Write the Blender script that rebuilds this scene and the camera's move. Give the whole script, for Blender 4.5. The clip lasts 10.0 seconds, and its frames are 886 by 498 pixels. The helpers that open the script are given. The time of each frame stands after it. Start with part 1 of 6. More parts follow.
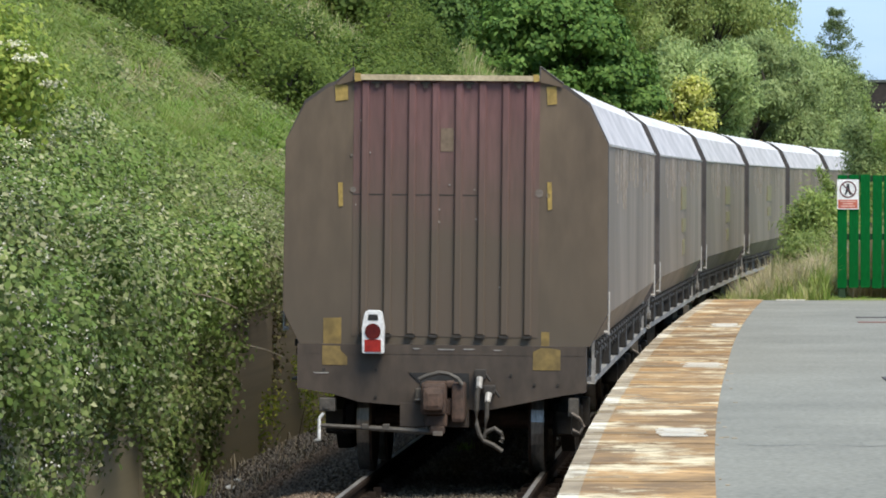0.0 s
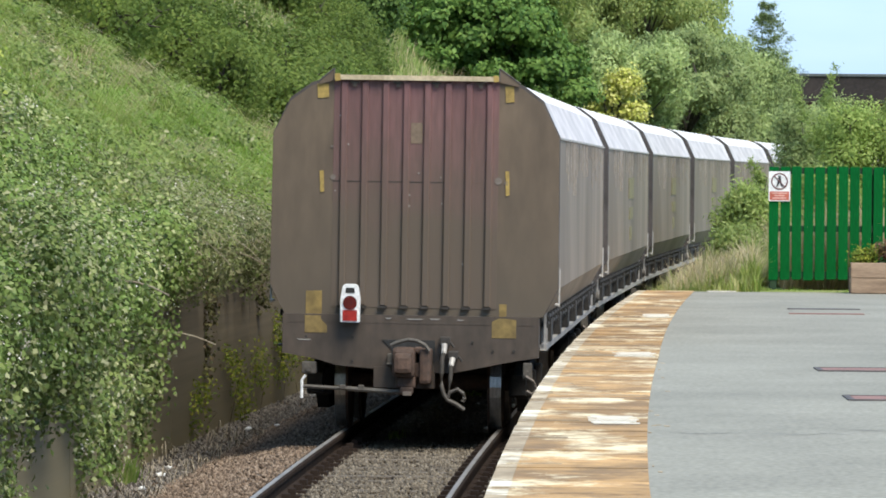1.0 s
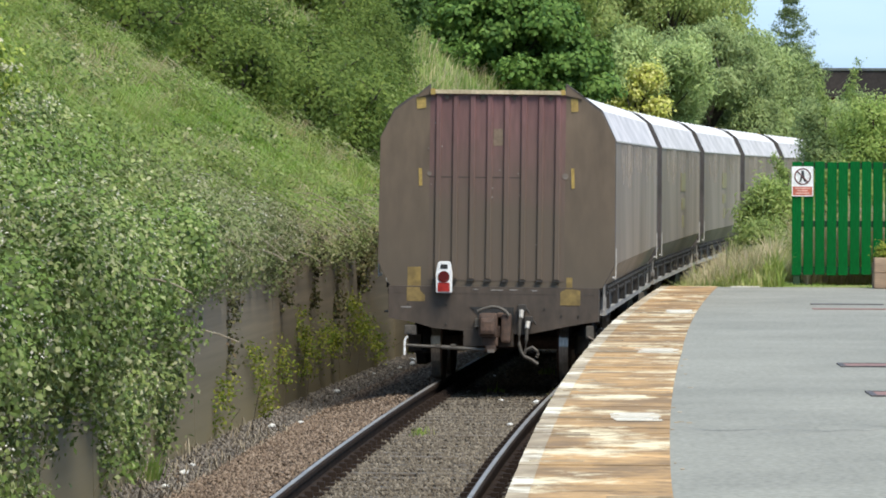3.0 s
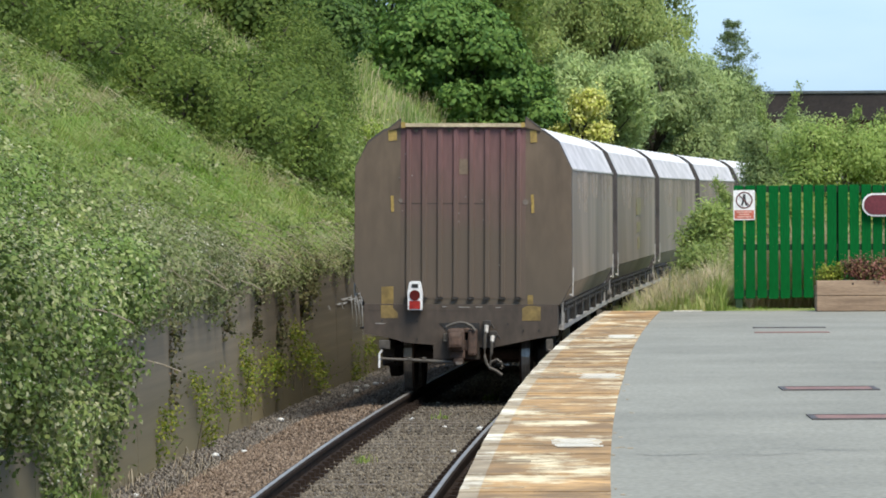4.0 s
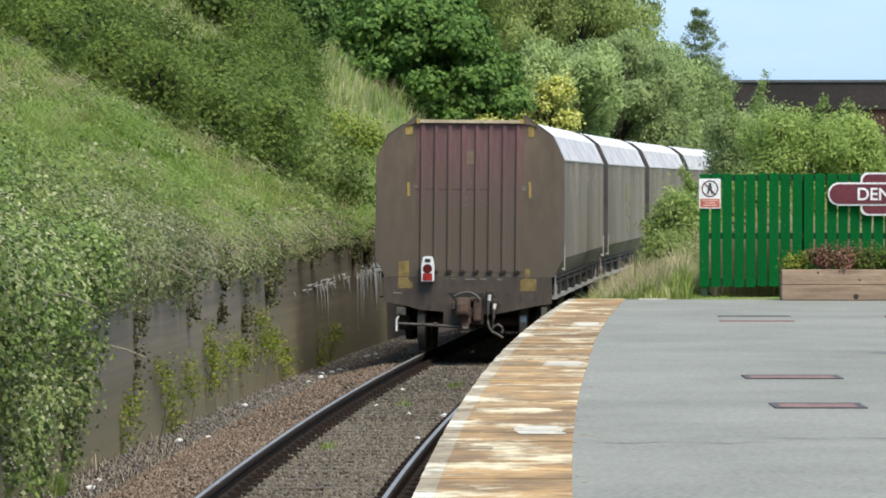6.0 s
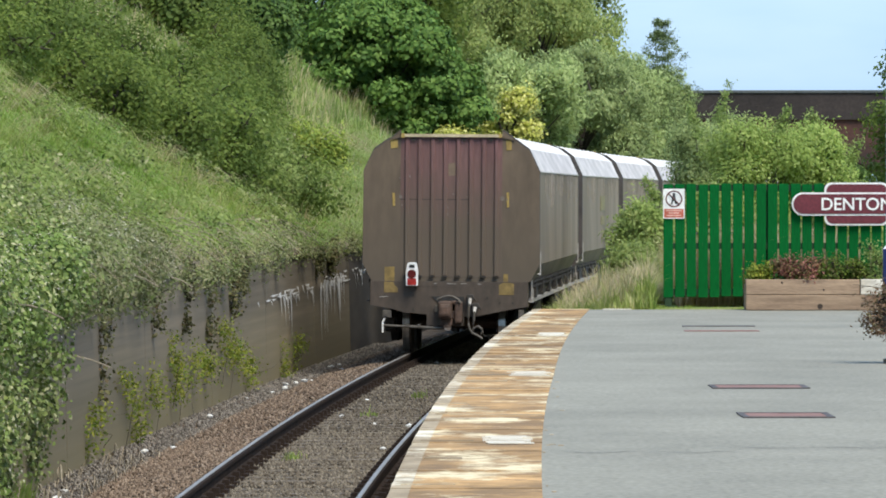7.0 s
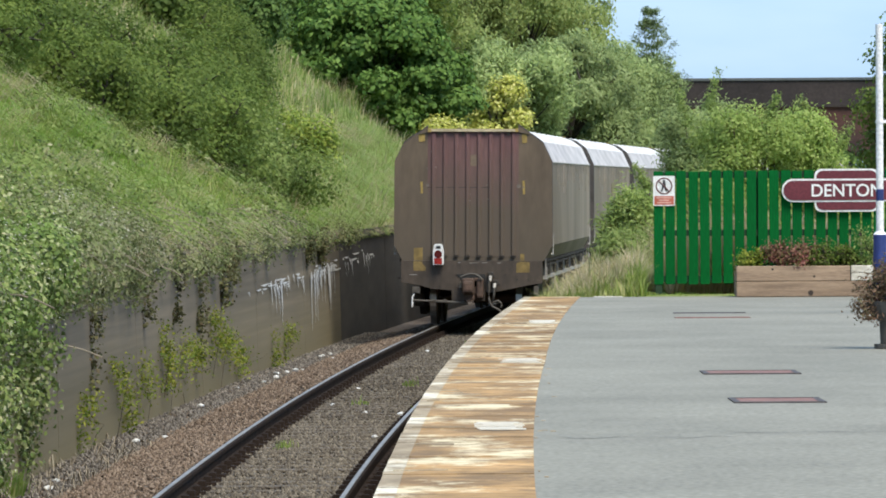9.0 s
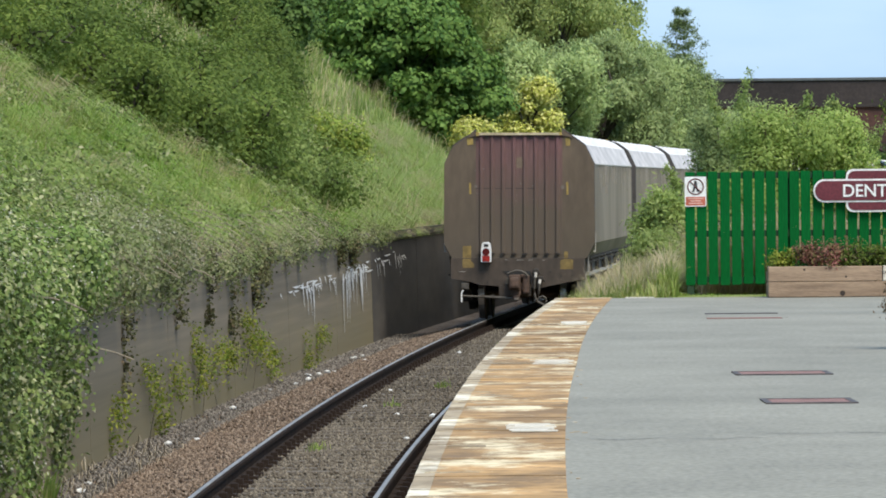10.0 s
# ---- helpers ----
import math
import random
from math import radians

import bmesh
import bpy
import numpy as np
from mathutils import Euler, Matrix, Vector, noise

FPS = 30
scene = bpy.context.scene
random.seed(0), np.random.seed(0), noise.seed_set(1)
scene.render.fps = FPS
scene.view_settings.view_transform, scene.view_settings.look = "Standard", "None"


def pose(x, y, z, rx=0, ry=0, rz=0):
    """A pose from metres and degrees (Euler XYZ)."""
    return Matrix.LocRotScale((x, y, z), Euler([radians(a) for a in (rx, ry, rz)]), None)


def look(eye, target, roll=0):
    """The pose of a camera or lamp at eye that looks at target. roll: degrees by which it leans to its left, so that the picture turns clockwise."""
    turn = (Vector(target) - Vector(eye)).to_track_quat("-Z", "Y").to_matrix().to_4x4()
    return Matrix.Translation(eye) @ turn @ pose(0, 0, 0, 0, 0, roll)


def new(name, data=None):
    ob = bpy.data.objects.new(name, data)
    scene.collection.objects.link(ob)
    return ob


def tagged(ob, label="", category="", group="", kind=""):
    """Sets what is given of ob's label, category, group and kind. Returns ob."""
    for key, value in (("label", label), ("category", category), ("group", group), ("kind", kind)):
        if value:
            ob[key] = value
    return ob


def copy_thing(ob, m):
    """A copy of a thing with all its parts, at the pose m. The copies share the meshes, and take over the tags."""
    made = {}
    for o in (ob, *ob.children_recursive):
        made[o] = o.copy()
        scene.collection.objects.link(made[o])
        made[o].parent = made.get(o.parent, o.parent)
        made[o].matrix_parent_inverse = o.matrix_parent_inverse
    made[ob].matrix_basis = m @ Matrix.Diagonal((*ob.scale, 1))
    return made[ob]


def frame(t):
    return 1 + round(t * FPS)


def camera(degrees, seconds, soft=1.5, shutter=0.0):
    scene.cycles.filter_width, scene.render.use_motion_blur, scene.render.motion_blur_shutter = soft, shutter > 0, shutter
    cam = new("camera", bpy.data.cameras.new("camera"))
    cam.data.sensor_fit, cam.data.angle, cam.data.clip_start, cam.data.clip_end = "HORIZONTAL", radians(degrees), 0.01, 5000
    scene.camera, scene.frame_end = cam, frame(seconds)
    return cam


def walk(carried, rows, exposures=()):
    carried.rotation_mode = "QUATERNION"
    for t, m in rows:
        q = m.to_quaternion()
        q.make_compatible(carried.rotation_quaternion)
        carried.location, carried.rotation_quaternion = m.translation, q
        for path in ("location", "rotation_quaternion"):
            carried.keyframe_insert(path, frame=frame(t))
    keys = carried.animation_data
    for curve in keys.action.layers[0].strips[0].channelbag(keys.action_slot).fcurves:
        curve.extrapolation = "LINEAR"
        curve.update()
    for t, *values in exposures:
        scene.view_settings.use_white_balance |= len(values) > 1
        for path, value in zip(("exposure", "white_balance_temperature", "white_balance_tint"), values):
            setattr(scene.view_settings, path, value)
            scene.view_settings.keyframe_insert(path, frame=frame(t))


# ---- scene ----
# ---------------- camera ----------------
cam = camera(9.24, 10.0, 1.8)
PATH = [
    (0.0, look((-0.005, 0.0, 1.643), (-2.757, 99.955, 0.415), 0.143)),
    (0.5, look((-0.007, 0.0, 1.610), (-2.542, 99.959, 0.275), 0.547)),
    (1.0, look((-0.028, 0.0, 1.606), (-1.501, 99.980, 0.245), 0.474)),
    (1.5, look((-0.008, 0.0, 1.635), (-1.371, 99.978, 0.013), 0.536)),
    (2.0, look((-0.013, 0.0, 1.615), (-1.595, 99.978, 0.205), 0.432)),
    (2.5, look((-0.018, 0.0, 1.620), (-1.874, 99.972, 0.173), 0.365)),
    (2.7, look((-0.018, 0.0, 1.620), (-1.915, 99.971, 0.163), 0.365)),
    (3.8, look((0.020, 0.0, 1.625), (-1.380, 99.990, 0.450), -0.250)),
    (4.0, look((0.025, 0.0, 1.627), (-0.887, 99.991, 0.661), -0.290)),
    (4.5, look((0.017, 0.0, 1.621), (-0.484, 99.995, 0.770), -0.265)),
    (5.0, look((0.019, 0.0, 1.631), (-0.597, 99.992, 0.564), -0.036)),
    (5.5, look((0.058, 0.0, 1.626), (-0.549, 99.992, 0.527), 0.051)),
    (5.7, look((0.058, 0.0, 1.626), (-0.399, 99.992, 0.486), 0.052)),
    (6.8, look((0.005, 0.0, 1.618), (0.055, 99.994, 0.330), -0.020)),
    (7.0, look((0.000, 0.0, 1.618), (0.402, 99.994, 0.612), -0.019)),
    (7.5, look((0.007, 0.0, 1.620), (0.604, 99.997, 1.240), -0.001)),
    (8.0, look((0.050, 0.0, 1.598), (0.531, 99.998, 1.278), -0.253)),
    (8.5, look((0.030, 0.0, 1.616), (0.511, 99.993, 0.510), -0.598)),
    (9.0, look((-0.005, 0.0, 1.595), (0.578, 99.991, 0.406), -0.326)),
    (9.5, look((0.000, 0.0, 1.611), (0.492, 99.990, 0.309), -0.183)),
    (10.0, look((0.000, 0.0, 1.600), (0.000, 99.993, 0.435), -0.508)),
]
EXPOSURE = 0.97
walk(cam, PATH, exposures=[(0.0, EXPOSURE - 0.05), (0.5, EXPOSURE + 0.17), (2.5, EXPOSURE + 0.14), (4.0, EXPOSURE + 0.02), (8.5, EXPOSURE), (10.0, EXPOSURE - 0.06)])

# ---------------- light: bright, mostly overcast summer day ----------------
SUN_EL, SUN_AZ = 56.0, 146.0     # azimuth clockwise from +y
world = bpy.data.worlds.new("sky")
scene.world = world
world.use_nodes = True
wn = world.node_tree.nodes
wl = world.node_tree.links
sky = wn.new("ShaderNodeTexSky")
sky.sky_type = "NISHITA"
sky.sun_disc = False
sky.sun_elevation = radians(SUN_EL)
sky.sun_rotation = radians(SUN_AZ)
sky.air_density, sky.dust_density, sky.ozone_density = 1.0, 0.6, 2.0
wn["Background"].inputs["Strength"].default_value = 0.15
# a thin veil of high cloud over the blue
wtc = wn.new("ShaderNodeTexCoord")
wno = wn.new("ShaderNodeTexNoise")
wno.inputs["Scale"].default_value, wno.inputs["Detail"].default_value = 2.2, 5
wl.new(wtc.outputs["Generated"], wno.inputs["Vector"])
wmr = wn.new("ShaderNodeMapRange")
wmr.inputs["From Min"].default_value, wmr.inputs["From Max"].default_value = 0.3, 0.7
wmr.inputs["To Min"].default_value, wmr.inputs["To Max"].default_value = 0.82, 1.0
wl.new(wno.outputs["Fac"], wmr.inputs["Value"])
wmx = wn.new("ShaderNodeMix")
wmx.data_type = "RGBA"
wl.new(wmr.outputs[0], wmx.inputs["Factor"])
wl.new(sky.outputs[0], wmx.inputs["A"])
wno2 = wn.new("ShaderNodeTexNoise")
wno2.inputs["Scale"].default_value, wno2.inputs["Detail"].default_value = 9.0, 6
wmp = wn.new("ShaderNodeMapping")
wmp.inputs["Scale"].default_value = (1.0, 1.0, 4.0)
wl.new(wtc.outputs["Generated"], wmp.inputs["Vector"])
wl.new(wmp.outputs[0], wno2.inputs["Vector"])
wrp = wn.new("ShaderNodeValToRGB")
wrp.color_ramp.elements[0].position, wrp.color_ramp.elements[1].position = 0.38, 0.66
wrp.color_ramp.elements[0].color, wrp.color_ramp.elements[1].color = (0.29, 0.52, 0.86, 1), (0.43, 0.64, 0.9, 1)
wl.new(wno2.outputs["Fac"], wrp.inputs["Fac"])
wsc = wn.new("ShaderNodeVectorMath")
wsc.operation = "SCALE"
wsc.inputs["Scale"].default_value = 4.0
wl.new(wrp.outputs[0], wsc.inputs[0])
wl.new(wsc.outputs[0], wmx.inputs["B"])
wl.new(wmx.outputs["Result"], wn["Background"].inputs["Color"])
sun = new("sun", bpy.data.lights.new("sun", "SUN"))
sun.data.energy, sun.data.angle, sun.data.color = 2.6, radians(34), (1.0, 0.92, 0.77)
_a = radians(SUN_AZ)
_d = Vector((math.sin(_a) * math.cos(radians(SUN_EL)), math.cos(_a) * math.cos(radians(SUN_EL)), math.sin(radians(SUN_EL))))
sun.matrix_world = look(_d * 50, (0, 0, 0))


# ---------------- materials ----------------
def nodes_of(m):
    m.use_nodes = True
    return m.node_tree.nodes, m.node_tree.links, m.node_tree.nodes["Principled BSDF"]


def mat(name, c1, c2, scale=3.0, rough=0.8, bump=0.3, fine=40.0, metal=0.0, rand=0.0, stretch=(1, 1, 1), c3=None, depth=0.01, spec=0.5):
    """Two colours mixed at a large and a fine scale, with relief; rand varies whole objects."""
    m = bpy.data.materials.new(name)
    n, l, p = nodes_of(m)
    tc = n.new("ShaderNodeTexCoord")
    mp = n.new("ShaderNodeMapping")
    mp.inputs["Scale"].default_value = stretch
    l.new(tc.outputs["Object"], mp.inputs["Vector"])
    big = n.new("ShaderNodeTexNoise")
    big.inputs["Scale"].default_value, big.inputs["Detail"].default_value, big.inputs["Roughness"].default_value = scale, 6, 0.65
    l.new(mp.outputs[0], big.inputs["Vector"])
    sm = n.new("ShaderNodeTexNoise")
    sm.inputs["Scale"].default_value, sm.inputs["Detail"].default_value = fine, 4
    l.new(mp.outputs[0], sm.inputs["Vector"])
    ramp = n.new("ShaderNodeValToRGB")
    ramp.color_ramp.elements[0].position, ramp.color_ramp.elements[1].position = 0.33, 0.68
    ramp.color_ramp.elements[0].color, ramp.color_ramp.elements[1].color = (*c1, 1), (*c2, 1)
    if c3:
        e = ramp.color_ramp.elements.new(0.5)
        e.color = (*c3, 1)
    l.new(big.outputs["Fac"], ramp.inputs["Fac"])
    mul = n.new("ShaderNodeMix")
    mul.data_type, mul.blend_type = "RGBA", "MULTIPLY"
    mul.inputs["Factor"].default_value = 0.55
    l.new(ramp.outputs[0], mul.inputs["A"])
    r2 = n.new("ShaderNodeMapRange")
    r2.inputs["From Min"].default_value, r2.inputs["From Max"].default_value = 0.3, 0.7
    r2.inputs["To Min"].default_value, r2.inputs["To Max"].default_value = 0.55, 1.25
    l.new(sm.outputs["Fac"], r2.inputs["Value"])
    l.new(r2.outputs[0], mul.inputs["B"])
    out = mul.outputs["Result"]
    if rand:
        oi = n.new("ShaderNodeObjectInfo")
        mr = n.new("ShaderNodeMapRange")
        mr.inputs["To Min"].default_value, mr.inputs["To Max"].default_value = 1 - rand, 1 + rand
        l.new(oi.outputs["Random"], mr.inputs["Value"])
        m2 = n.new("ShaderNodeMix")
        m2.data_type, m2.blend_type = "RGBA", "MULTIPLY"
        m2.inputs["Factor"].default_value = 1.0
        l.new(out, m2.inputs["A"])
        l.new(mr.outputs[0], m2.inputs["B"])
        out = m2.outputs["Result"]
    l.new(out, p.inputs["Base Color"])
    p.inputs["Roughness"].default_value, p.inputs["Metallic"].default_value = rough, metal
    p.inputs["Specular IOR Level"].default_value = spec
    if bump:
        b = n.new("ShaderNodeBump")
        b.inputs["Strength"].default_value, b.inputs["Distance"].default_value = bump, depth
        l.new(sm.outputs["Fac"], b.inputs["Height"])
        l.new(b.outputs[0], p.inputs["Normal"])
    return m


def leaf_mat(name, stops, patch=None, patch_scale=0.5, trans=0.3, rough=0.55):
    """Foliage: each leaf takes its own colour from the stops; large soft patches shift it."""
    m = bpy.data.materials.new(name)
    n, l, p = nodes_of(m)
    g = n.new("ShaderNodeNewGeometry")
    ramp = n.new("ShaderNodeValToRGB")
    els = ramp.color_ramp.elements
    while len(els) < len(stops):
        els.new(0.5)
    for i, c in enumerate(stops):
        els[i].position, els[i].color = i / (len(stops) - 1), (*c, 1)
    l.new(g.outputs["Random Per Island"], ramp.inputs["Fac"])
    col = ramp.outputs[0]
    if patch:
        tc = n.new("ShaderNodeTexCoord")
        no = n.new("ShaderNodeTexNoise")
        no.inputs["Scale"].default_value, no.inputs["Detail"].default_value = patch_scale, 3
        l.new(tc.outputs["Object"], no.inputs["Vector"])
        mr = n.new("ShaderNodeMapRange")
        mr.inputs["From Min"].default_value, mr.inputs["From Max"].default_value = 0.45, 0.65
        l.new(no.outputs["Fac"], mr.inputs["Value"])
        mx = n.new("ShaderNodeMix")
        mx.data_type = "RGBA"
        l.new(mr.outputs[0], mx.inputs["Factor"])
        l.new(col, mx.inputs["A"])
        mx.inputs["B"].default_value = (*patch, 1)
        col = mx.outputs["Result"]
    oi = n.new("ShaderNodeObjectInfo")
    orr = n.new("ShaderNodeMapRange")
    orr.inputs["To Min"].default_value, orr.inputs["To Max"].default_value = 0.8, 1.18
    l.new(oi.outputs["Random"], orr.inputs["Value"])
    om = n.new("ShaderNodeMix")
    om.data_type, om.blend_type = "RGBA", "MULTIPLY"
    om.inputs["Factor"].default_value = 1.0
    l.new(col, om.inputs["A"])
    l.new(orr.outputs[0], om.inputs["B"])
    col = om.outputs["Result"]
    l.new(col, p.inputs["Base Color"])
    p.inputs["Roughness"].default_value = rough
    p.inputs["Specular IOR Level"].default_value = 0.15
    tr = n.new("ShaderNodeBsdfTranslucent")
    l.new(col, tr.inputs["Color"])
    ms = n.new("ShaderNodeMixShader")
    ms.inputs[0].default_value = trans
    l.new(p.outputs[0], ms.inputs[1])
    l.new(tr.outputs[0], ms.inputs[2])
    l.new(ms.outputs[0], n["Material Output"].inputs["Surface"])
    return m


def worn_paint(name, base, dirt, paint, rand):
    """Painted slabs: dirt in broad patches, old paint left in ragged ones."""
    m = mat(name, tuple(c * 0.8 for c in base), tuple(min(1.0, c * 1.15) for c in base), 1.4, 0.85, 0.3, 5, rand=rand, spec=0.2)
    n, l, p = nodes_of(m)
    tc = n.new("ShaderNodeTexCoord")
    for colour, scale, lo, hi, seed, amount, stretch in ((dirt, 0.45, 0.42, 0.60, 3.0, 0.9, (1.3, 0.7, 1)), (paint, 0.9, 0.51, 0.60, 11.0, 0.85, (1.3, 0.8, 1)), (dirt, 3.2, 0.50, 0.62, 23.0, 0.8, (0.6, 0.7, 1))):
        mp = n.new("ShaderNodeMapping")
        mp.inputs["Scale"].default_value = stretch
        mp.inputs["Location"].default_value = (seed, seed * 0.7, 0)
        l.new(tc.outputs["Object"], mp.inputs["Vector"])
        no = n.new("ShaderNodeTexNoise")
        no.inputs["Scale"].default_value, no.inputs["Detail"].default_value, no.inputs["Roughness"].default_value = scale, 8, 0.72
        l.new(mp.outputs[0], no.inputs["Vector"])
        mr = n.new("ShaderNodeMapRange")
        mr.inputs["From Min"].default_value, mr.inputs["From Max"].default_value = lo, hi
        mr.inputs["To Max"].default_value = amount
        l.new(no.outputs["Fac"], mr.inputs["Value"])
        mx = n.new("ShaderNodeMix")
        mx.data_type = "RGBA"
        l.new(mr.outputs[0], mx.inputs["Factor"])
        l.new(p.inputs["Base Color"].links[0].from_socket, mx.inputs["A"])
        mx.inputs["B"].default_value = (*colour, 1)
        l.new(mx.outputs["Result"], p.inputs["Base Color"])
    return m


M = {}
M["tarmac"] = mat("tarmac", (0.205, 0.2, 0.172), (0.285, 0.276, 0.236), 0.55, 0.85, 0.25, 30, stretch=(0.8, 0.55, 1), spec=0.2)
M["slab"] = worn_paint("painted_slab", (0.46, 0.285, 0.13), (0.17, 0.112, 0.064), (0.74, 0.64, 0.44), 0.2)
M["nosing"] = worn_paint("coping_nosing", (0.45, 0.37, 0.26), (0.22, 0.17, 0.115), (0.78, 0.73, 0.61), 0.15)
M["white_paint"] = mat("worn_white_paint", (0.5, 0.45, 0.36), (0.72, 0.69, 0.62), 4, 0.7, 0.1, 30, stretch=(0.4, 2, 1))
M["brick"] = mat("platform_brick", (0.09, 0.06, 0.05), (0.18, 0.12, 0.09), 3, 0.9, 0.4, 20, rand=0.2)
M["ballast"] = mat("ballast_bed", (0.08, 0.065, 0.055), (0.20, 0.16, 0.13), 1.2, 0.95, 0.8, 18, c3=(0.14, 0.11, 0.09), depth=0.04)
M["earth"] = mat("earth", (0.045, 0.05, 0.02), (0.10, 0.09, 0.045), 0.8, 0.95, 0.5, 8, depth=0.05)
M["turf"] = mat("rough_turf", (0.13, 0.165, 0.035), (0.27, 0.26, 0.11), 0.8, 0.95, 0.6, 9, c3=(0.18, 0.22, 0.05), depth=0.06)
M["rail"] = mat("rusty_rail", (0.018, 0.013, 0.011), (0.042, 0.029, 0.022), 3, 0.9, 0.3, 30, spec=0.1)
M["railtop"] = mat("polished_rail_head", (0.17, 0.16, 0.15), (0.3, 0.285, 0.27), 2, 0.42, 0.0, 30, metal=0.1, spec=0.3)
M["sleeper"] = mat("weathered_sleeper", (0.06, 0.048, 0.038), (0.16, 0.13, 0.10), 3, 0.9, 0.4, 25, rand=0.2, stretch=(0.4, 3, 1))
M["concrete"] = mat("stained_concrete", (0.085, 0.07, 0.053), (0.25, 0.2, 0.135), 1.8, 0.9, 0.4, 9, c3=(0.16, 0.13, 0.092), stretch=(0.03, 0.015, 1.0))
M["lime"] = mat("lime_streak", (0.5, 0.5, 0.49), (0.75, 0.75, 0.74), 6, 0.8, 0.1, 40)
M["w_side"] = mat("weathered_wagon_side", (0.175, 0.14, 0.112), (0.30, 0.245, 0.2), 0.8, 0.55, 0.04, 4, stretch=(1, 0.22, 0.1), spec=0.16, c3=(0.225, 0.183, 0.148))
M["drip"] = mat("pale_rain_streak", (0.26, 0.23, 0.2), (0.38, 0.34, 0.31), 3, 0.55, 0.0, 20, spec=0.16)
M["emblem"] = mat("faded_yellow_lettering", (0.21, 0.178, 0.115), (0.28, 0.25, 0.125), 3, 0.55, 0.0, 12, spec=0.16)
M["stones_dark"] = leaf_mat("grimy_ballast_stones", [(0.075, 0.063, 0.05), (0.105, 0.088, 0.068), (0.135, 0.114, 0.088), (0.22, 0.19, 0.15)], trans=0.0, rough=0.9)
# sky brightness on the sloping upper sheets is in these colours, top facets whitest
M["w_roof"] = mat("skylit_wagon_upper", (0.62, 0.58, 0.55), (0.85, 0.82, 0.78), 1.4, 0.45, 0.05, 6, stretch=(1, 0.2, 0.25), spec=0.3)
M["w_upper"] = mat("less_skylit_upper", (0.46, 0.425, 0.43), (0.7, 0.66, 0.665), 1.2, 0.5, 0.05, 5, stretch=(1, 0.2, 0.3), spec=0.25)
M["hose"] = mat("dusty_hose", (0.052, 0.045, 0.038), (0.105, 0.092, 0.077), 6, 0.6, 0.1, 30)
M["w_end"] = mat("dusty_brown_end", (0.12, 0.085, 0.057), (0.152, 0.108, 0.072), 1.1, 0.6, 0.05, 7, stretch=(1, 1, 0.35))
# the end's brown, darkened for the weaker light below the body ledge
M["w_head"] = mat("shade_dimmed_headstock", (0.058, 0.043, 0.032), (0.082, 0.061, 0.046), 1.2, 0.6, 0.1, 12, stretch=(1, 1, 0.5))
M["scuff"] = mat("bare_metal_scuff", (0.25, 0.23, 0.21), (0.42, 0.4, 0.37), 6, 0.5, 0.1, 30)
M["w_ribbed"] = mat("maroon_fading_to_dust", (0.145, 0.06, 0.064), (0.22, 0.103, 0.106), 1.6, 0.6, 0.1, 20, stretch=(1.4, 1, 0.2))
M["w_dark"] = mat("grimy_underframe", (0.018, 0.016, 0.014), (0.05, 0.042, 0.036), 3, 0.75, 0.3, 30)
M["w_edge"] = mat("dark_end_frame", (0.05, 0.042, 0.04), (0.09, 0.075, 0.07), 3, 0.6, 0.1, 30)
M["w_grey"] = mat("grey_solebar", (0.27, 0.255, 0.24), (0.5, 0.48, 0.455), 2, 0.6, 0.1, 20)
M["rust"] = mat("rusty_coupler", (0.045, 0.029, 0.022), (0.115, 0.068, 0.048), 6, 0.75, 0.3, 40)
M["steel"] = mat("worn_steel", (0.4, 0.39, 0.37), (0.68, 0.66, 0.63), 5, 0.3, 0.1, 30, metal=0.8, stretch=(6, 1, 1))
M["yellow"] = mat("faded_yellow_patch", (0.24, 0.165, 0.05), (0.42, 0.29, 0.08), 5, 0.7, 0.1, 30)
M["yellow_low"] = mat("grimy_yellow_patch", (0.15, 0.105, 0.042), (0.25, 0.172, 0.052), 3, 0.7, 0.1, 12)
M["pale"] = mat("pale_top_edge", (0.42, 0.34, 0.22), (0.6, 0.5, 0.34), 4, 0.6, 0.1, 30)
M["white"] = mat("white_plastic", (0.75, 0.75, 0.75), (0.85, 0.85, 0.85), 3, 0.4, 0.0, 30)
M["red"] = mat("red_reflector", (0.27, 0.014, 0.01), (0.40, 0.028, 0.018), 12, 0.35, 0.0, 40)
M["dark_red"] = mat("dark_red_lens", (0.08, 0.008, 0.008), (0.12, 0.012, 0.01), 6, 0.2, 0.0, 40)
M["black"] = mat("black_rubber", (0.012, 0.012, 0.012), (0.03, 0.03, 0.03), 6, 0.7, 0.1, 40)
M["green"] = mat("green_fence_paint", (0.001, 0.082, 0.016), (0.002, 0.118, 0.026), 2, 0.8, 0.15, 30, rand=0.08, stretch=(2, 1, 0.3), spec=0.08)
M["post"] = mat("dark_fence_timber", (0.01, 0.035, 0.015), (0.02, 0.05, 0.02), 4, 0.8, 0.2, 30)
M["timber"] = mat("planter_timber", (0.20, 0.135, 0.09), (0.36, 0.255, 0.17), 2, 0.8, 0.3, 20, rand=0.15, stretch=(0.5, 2, 6))
M["knot"] = mat("timber_knot", (0.03, 0.02, 0.015), (0.06, 0.04, 0.03), 8, 0.8, 0.2, 30)
M["maroon_sign"] = mat("maroon_enamel", (0.12, 0.02, 0.028), (0.15, 0.028, 0.036), 2, 0.35, 0.0, 30)
M["sign_red"] = mat("sign_red_panel", (0.45, 0.10, 0.06), (0.55, 0.14, 0.09), 3, 0.5, 0.0, 30)
